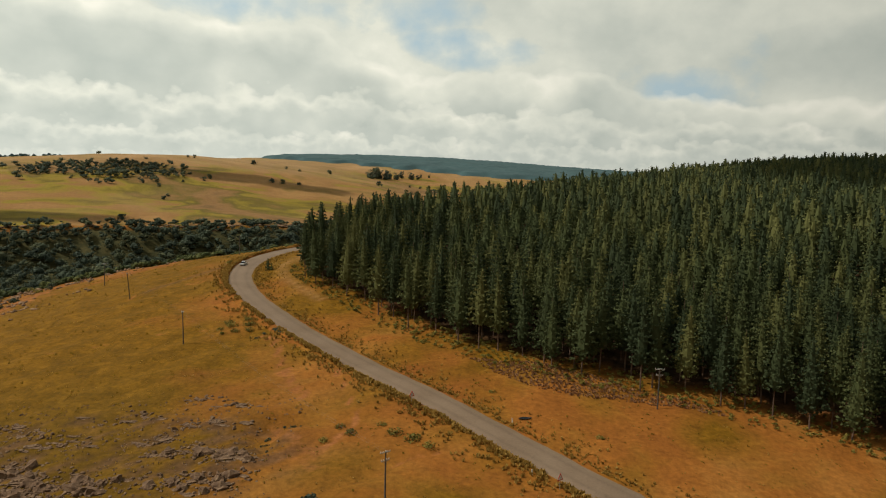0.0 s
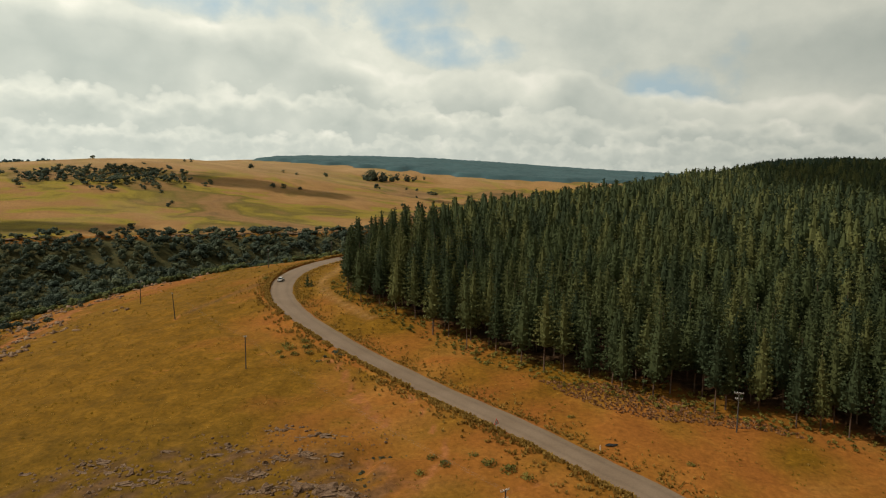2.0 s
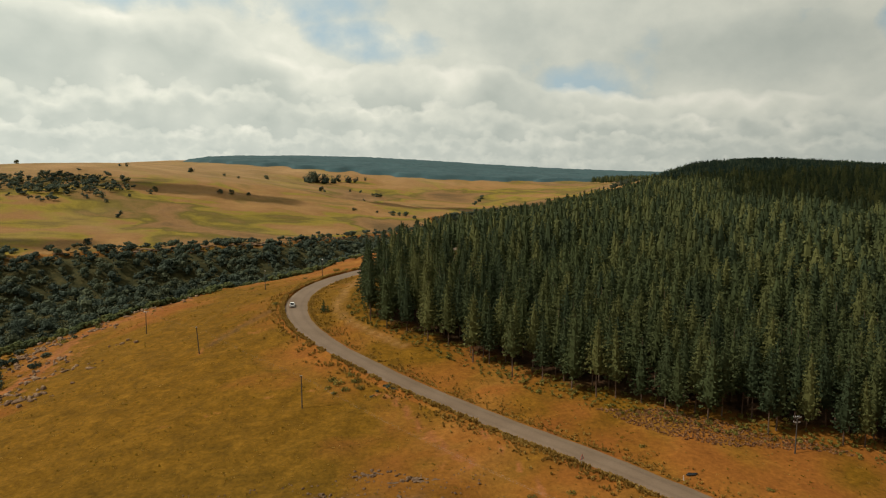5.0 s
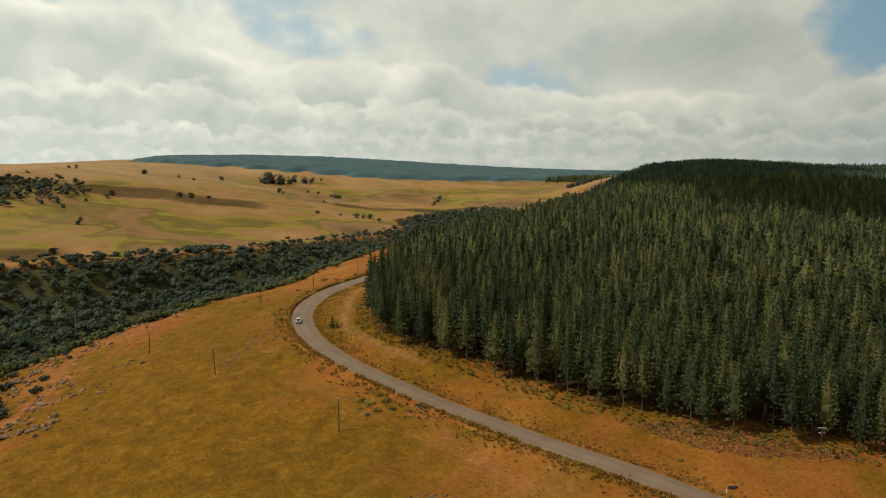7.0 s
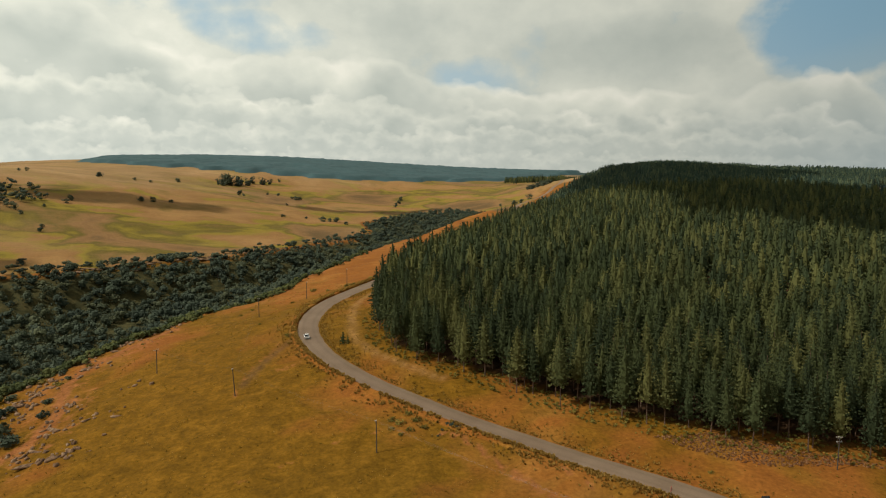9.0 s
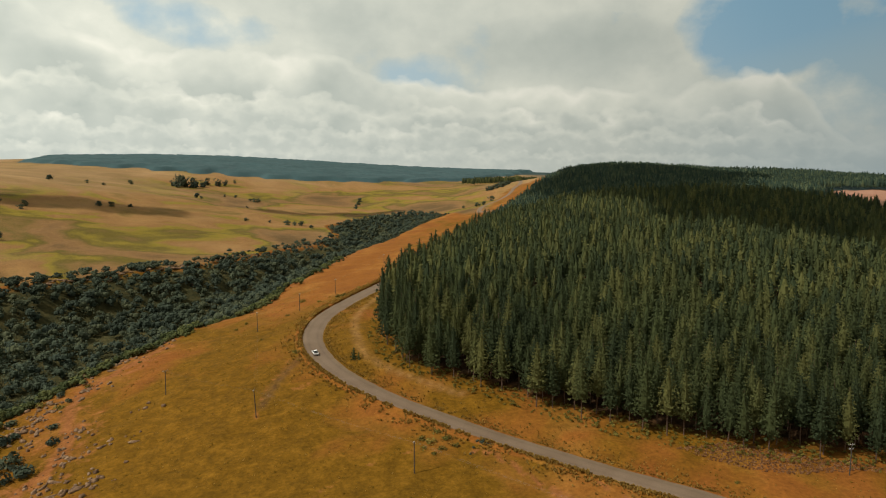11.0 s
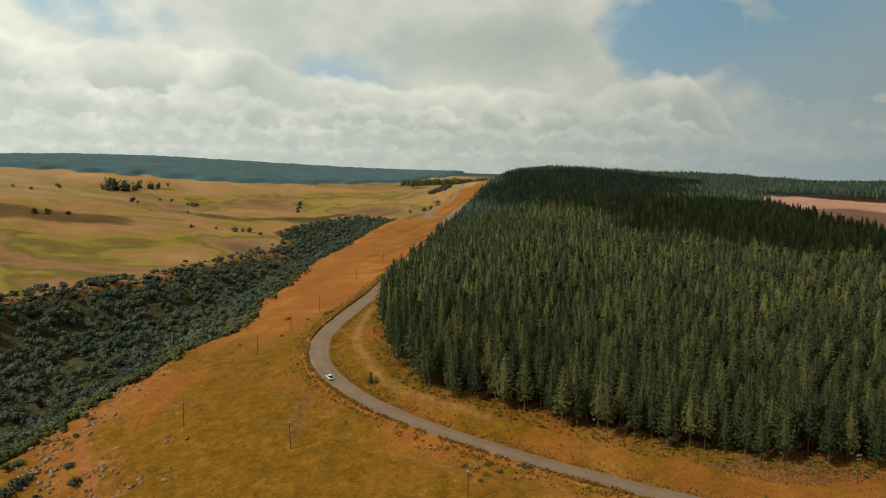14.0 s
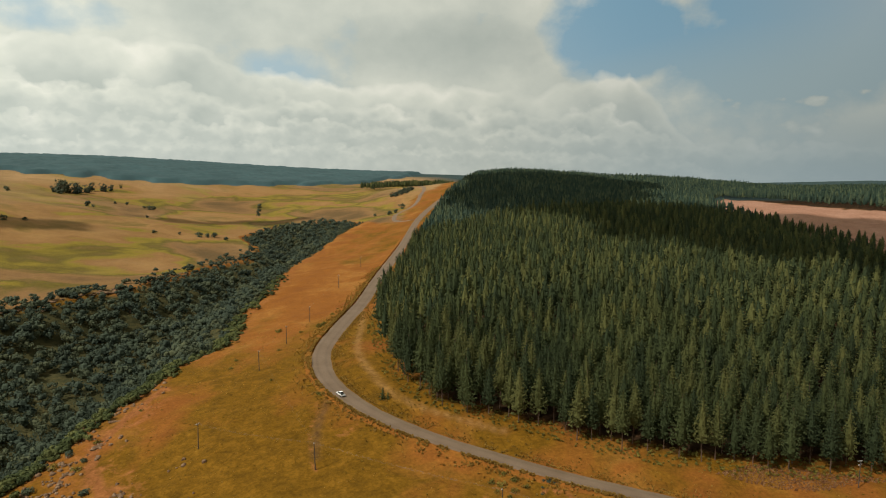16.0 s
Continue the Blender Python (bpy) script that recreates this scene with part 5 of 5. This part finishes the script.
# ---- power line ----
def pole(px, py, tall, arms, turn, lean, label):
    ob = thing("utility_pole", (px, py, height(px, py)), label, "utility pole", "poles of the power line", turn=turn)
    bm = bmesh.new()
    rod(bm, (0, 0, -0.4), (lean * 0.5, 0, tall * 0.5), 0.17, 0.145, 9)
    rod(bm, (lean * 0.5, 0, tall * 0.5), (lean, 0, tall), 0.145, 0.11, 9)
    part("shaft", bm, M_POLE, ob)
    for z, wide in arms:
        at = lean * z / tall
        bm = bmesh.new()
        box(bm, (wide, 0.11, 0.13), (at, 0.13, z), 0.015)
        arm = part("crossarm", bm, M_ARM, ob, "pale wooden crossarm")
        for sx in (-0.46, -0.2, 0.2, 0.46):
            bm = bmesh.new()
            rod(bm, (at + sx * wide, 0.13, z + 0.06), (at + sx * wide, 0.13, z + 0.16), 0.025, 0.025, 6)
            rod(bm, (at + sx * wide, 0.13, z + 0.15), (at + sx * wide, 0.13, z + 0.24), 0.07, 0.05, 8)
            rod(bm, (at + sx * wide, 0.13, z + 0.24), (at + sx * wide, 0.13, z + 0.31), 0.055, 0.03, 8)
            part("insulator", bm, M_GLAZE, arm, "white porcelain insulator")
        for sx in (-1, 1):
            bm = bmesh.new()
            rod(bm, (at, 0.12, z - 0.55), (at + sx * wide * 0.33, 0.12, z - 0.05), 0.02, 0.02, 5)
            part("brace", bm, M_STEEL, ob)
    bm = bmesh.new()
    rod(bm, (lean, 0, tall - 0.02), (lean, 0, tall + 0.07), 0.13, 0.06, 9)
    part("cap", bm, M_STEEL, ob)
    return Vector((px, py, height(px, py) + tall - 0.1))


plain = "dark weathered wooden utility pole standing in the grass"
crossed = "dark wooden utility pole with pale crossarms"
N = pole(-8.6, 105.5, 9.0, ((8.75, 1.9), (7.4, 1.5)), 38, 0.0, crossed)
R = pole(46.7, 149.2, 9.0, ((8.75, 1.9), (7.5, 1.5)), -12, 0.1, crossed)
A = pole(-69.2, 182, 8.6, ((8.45, 0.7),), 38, -0.15, plain)
B = pole(-105.2, 230, 8.8, ((8.65, 0.6),), 45, -0.8, plain)
C = pole(-132.2, 267.6, 8.6, ((8.4, 2.0),), 30, 0.1, crossed)
D = pole(-96, 322, 8.6, ((8.4, 0.9),), -40, -0.2, plain)
E = pole(-72.4, 358, 8.6, ((8.4, 0.9),), -40, 0.0, plain)
F = pole(-47.2, 395, 8.6, ((8.4, 0.9),), -40, 0.05, plain)
G = pole(3, 476.5, 8.6, ((8.4, 0.9),), -40, 0.0, plain)
H = pole(50.7, 547, 8.6, ((8.4, 0.9),), -40, 0.0, plain)


def cable(a, b, sag):
    bm = bmesh.new()
    side = Vector((-(b - a).y, (b - a).x, 0)).normalized() * 0.32
    ob = thing("overhead_cable", a, "thin pale overhead wires strung between poles", "cable", "wires of the power line")
    for k in (-1, 1):
        bm = bmesh.new()
        last = None
        for i in range(17):
            t = i / 16
            p = (b - a) * t + side * k + Vector((0, 0, -sag * 4 * t * (1 - t)))
            if last is not None:
                rod(bm, last, p, 0.009, 0.009, 4)
            last = p
        part("wire", bm, M_WIRE, ob)


for a, b, s in ((N, A, 1.6), (A, B, 0.9), (B, C, 0.8), (B, D, 1.4), (D, E, 0.8), (E, F, 0.8), (F, G, 1.8), (G, H, 1.6)):
    cable(a, b, s)


# ---- road signs and markers ----
def warning_sign(px, py, turn):
    ob = thing("road_sign", (px, py, height(px, py)), "triangular road warning sign with a red border", "road sign", "warning signs before the bend", turn=turn)
    bm = bmesh.new()
    rod(bm, (0, 0, -0.3), (0, 0, 2.5), 0.04, 0.04, 8)
    part("post", bm, M_STEEL, ob)

    def plate(size, depth, y):
        bm = bmesh.new()
        vs = [bm.verts.new((size * math.sin(a), y, 2.15 + size * math.cos(a))) for a in (0, 2.0944, 4.1888)]
        f = bm.faces.new(vs)
        for v in [g for g in bmesh.ops.extrude_face_region(bm, geom=[f])["geom"] if isinstance(g, bmesh.types.BMVert)]:
            v.co.y += depth
        bmesh.ops.recalc_face_normals(bm, faces=bm.faces)
        return bm

    board = part("plate", plate(0.85, 0.03, -0.05), M_RED, ob, "red triangular plate")
    part("panel", plate(0.55, 0.012, -0.066), M_SIGN, board, "pale inner panel")
    bm = bmesh.new()
    box(bm, (0.07, 0.012, 0.34), (-0.05, -0.075, 2.05))
    box(bm, (0.26, 0.012, 0.07), (0.06, -0.075, 2.2))
    part("symbol", bm, M_BLACK, board, "black bend symbol")


warning_sign(-6.6, 143.9, 40)
warning_sign(20.0, 113.4, 40)
for px, py in ((14.2, 138.6), (15.8, 117.5)):
    ob = thing("marker_post", (px, py, height(px, py)), "short white roadside marker post", "marker post", "roadside markers")
    bm = bmesh.new()
    box(bm, (0.22, 0.12, 1.1), (0, 0, 0.5), 0.02)
    part("post", bm, M_SIGN, ob)
    bm = bmesh.new()
    box(bm, (0.16, 0.014, 0.14), (0, -0.068, 0.88), 0.004)
    part("reflector", bm, M_RED, ob, "red reflector")

bm = bmesh.new()
vs = [bm.verts.new((1.7 * math.cos(a) * (1 + 0.2 * math.sin(3 * a)), 0.8 * math.sin(a), 0)) for a in np.linspace(0, 6.283, 22)[:-1]]
bm.faces.new(vs)
ob = part("puddle", bm, M_WATER, None, "small dark puddle in the roadside grass")
tagged(ob, category="puddle")
ob.matrix_basis = pose(17.3, 140.8, height(17.3, 140.8) + 0.06, 0, 0, 30)


# ---- white car ----
def car(px, py, turn):
    k = int(np.argmin(np.hypot(ROAD[:, 0] - px, ROAD[:, 1] - py)))
    ob = thing("car", (px, py, float(ROAD_Z[k]) + 0.08), "white pickup truck driving on the asphalt road", "car", turn=turn)

    def shell(profile, half, name, material, bevel, label="", inset=0.0):
        bm = bmesh.new()
        left = [bm.verts.new((-half, y, z)) for y, z in profile]
        f = bm.faces.new(left)
        made = bmesh.ops.extrude_face_region(bm, geom=[f])["geom"]
        for v in made:
            if isinstance(v, bmesh.types.BMVert):
                v.co.x = half
        bmesh.ops.recalc_face_normals(bm, faces=bm.faces)
        for v in bm.verts:
            if v.co.z > 1.15:
                v.co.x *= 1 - inset
        bmesh.ops.bevel(bm, geom=list(bm.edges), offset=bevel, segments=2, affect="EDGES")
        return part(name, bm, material, ob, label)

    shell(((-2.5, 0.45), (-2.5, 0.98), (-0.75, 1.02), (1.0, 1.05), (2.3, 0.92), (2.45, 0.7), (2.45, 0.42)), 0.88, "body", M_WHITE, 0.07, "white painted body")
    shell(((-0.85, 0.98), (-0.7, 1.52), (0.35, 1.56), (1.05, 1.03)), 0.78, "cabin_glass", M_GLASSY, 0.04, "dark tinted windows", 0.12)
    shell(((-0.72, 1.50), (-0.66, 1.60), (0.30, 1.63), (0.42, 1.52)), 0.72, "roof", M_WHITE, 0.03, "white roof", 0.08)
    bm = bmesh.new()
    box(bm, (1.5, 1.45, 0.06), (0, -1.62, 1.0), 0.02)
    part("load_bed", bm, M_BLACK, ob, "dark load bed")
    for sx in (-1, 1):
        for wy in (-1.55, 1.5):
            bm = bmesh.new()
            rod(bm, (sx * 0.72, wy, 0.36), (sx * 0.93, wy, 0.36), 0.36, 0.36, 16)
            wheel = part("wheel", bm, M_TYRE, ob, "black tyre")
            bm = bmesh.new()
            rod(bm, (sx * 0.92, wy, 0.36), (sx * 0.945, wy, 0.36), 0.21, 0.19, 12)
            part("rim", bm, M_RIM, wheel)
        bm = bmesh.new()
        box(bm, (0.3, 0.06, 0.16), (sx * 0.65, 2.44, 0.76), 0.02)
        part("headlight", bm, M_LAMP, ob)
        bm = bmesh.new()
        box(bm, (0.16, 0.05, 0.26), (sx * 0.75, -2.49, 0.8), 0.02)
        part("tail_light", bm, M_RED, ob)
        bm = bmesh.new()
        box(bm, (0.16, 0.09, 0.12), (sx * 0.96, 0.75, 1.12), 0.02)
        part("mirror", bm, M_BLACK, ob)
    for at in (2.5, -2.54):
        bm = bmesh.new()
        box(bm, (1.7, 0.1, 0.17), (0, at, 0.5), 0.03)
        part("bumper", bm, M_STEEL, ob)


car(-79.6, 272, 2)


# ---- broken cloud overhead, whose shade falls on the hill and the plateau ----
def cumulus(outline, over_z, seed, puff=36):
    """A flat-based heap cloud that stands between the sun and this stretch of land."""
    r = np.random.default_rng(seed)
    top = 1150.0
    k = (top - over_z) / SUN_WAY.z
    xs, ys = [p[0] for p in outline], [p[1] for p in outline]
    cx, cy = sum(xs) / len(xs), sum(ys) / len(ys)
    x, y = jitter_grid(r, min(xs), max(xs), min(ys), max(ys), puff, 0.35)
    ok = within(x, y, outline)
    bm = bmesh.new()
    for px, py in zip(x[ok], y[ok]):
        s = puff * r.uniform(0.65, 0.95)
        made = bmesh.ops.create_icosphere(bm, subdivisions=2, radius=1, matrix=Matrix.Translation((px - cx, py - cy, 0)) @ Matrix.Diagonal((s, s, s * 0.7, 1)))["verts"]
        for v in made:
            v.co += 8 * noise.noise_vector(v.co * 0.03)
            v.co.z = max(v.co.z, -8)
    ob = part("cloud", bm, M_CLOUD, None, "white heap cloud high over the hills", True)
    tagged(ob, category="cloud", kind="structure")
    ob.matrix_basis = pose(cx + SUN_WAY.x * k, cy + SUN_WAY.y * k, top)


cumulus(((212, 235), (202, 318), (192, 354), (176, 389), (180, 445), (190, 518), (232, 640), (282, 800), (360, 900), (450, 1010), (700, 1000), (680, 820), (540, 690), (374, 565), (300, 500), (310, 462), (385, 462), (470, 420), (465, 360), (480, 280), (400, 180)), 66, 1)
cumulus(((-430, 470), (-330, 465), (-240, 500), (-250, 520), (-340, 500), (-430, 500)), 15, 5, 20)
cumulus(((-360, 800), (-230, 800), (-110, 850), (-120, 880), (-240, 850), (-360, 830)), 35, 6, 24)
cumulus(((-60, 980), (60, 985), (180, 1030), (170, 1050), (50, 1030), (-60, 1005)), 40, 7, 24)
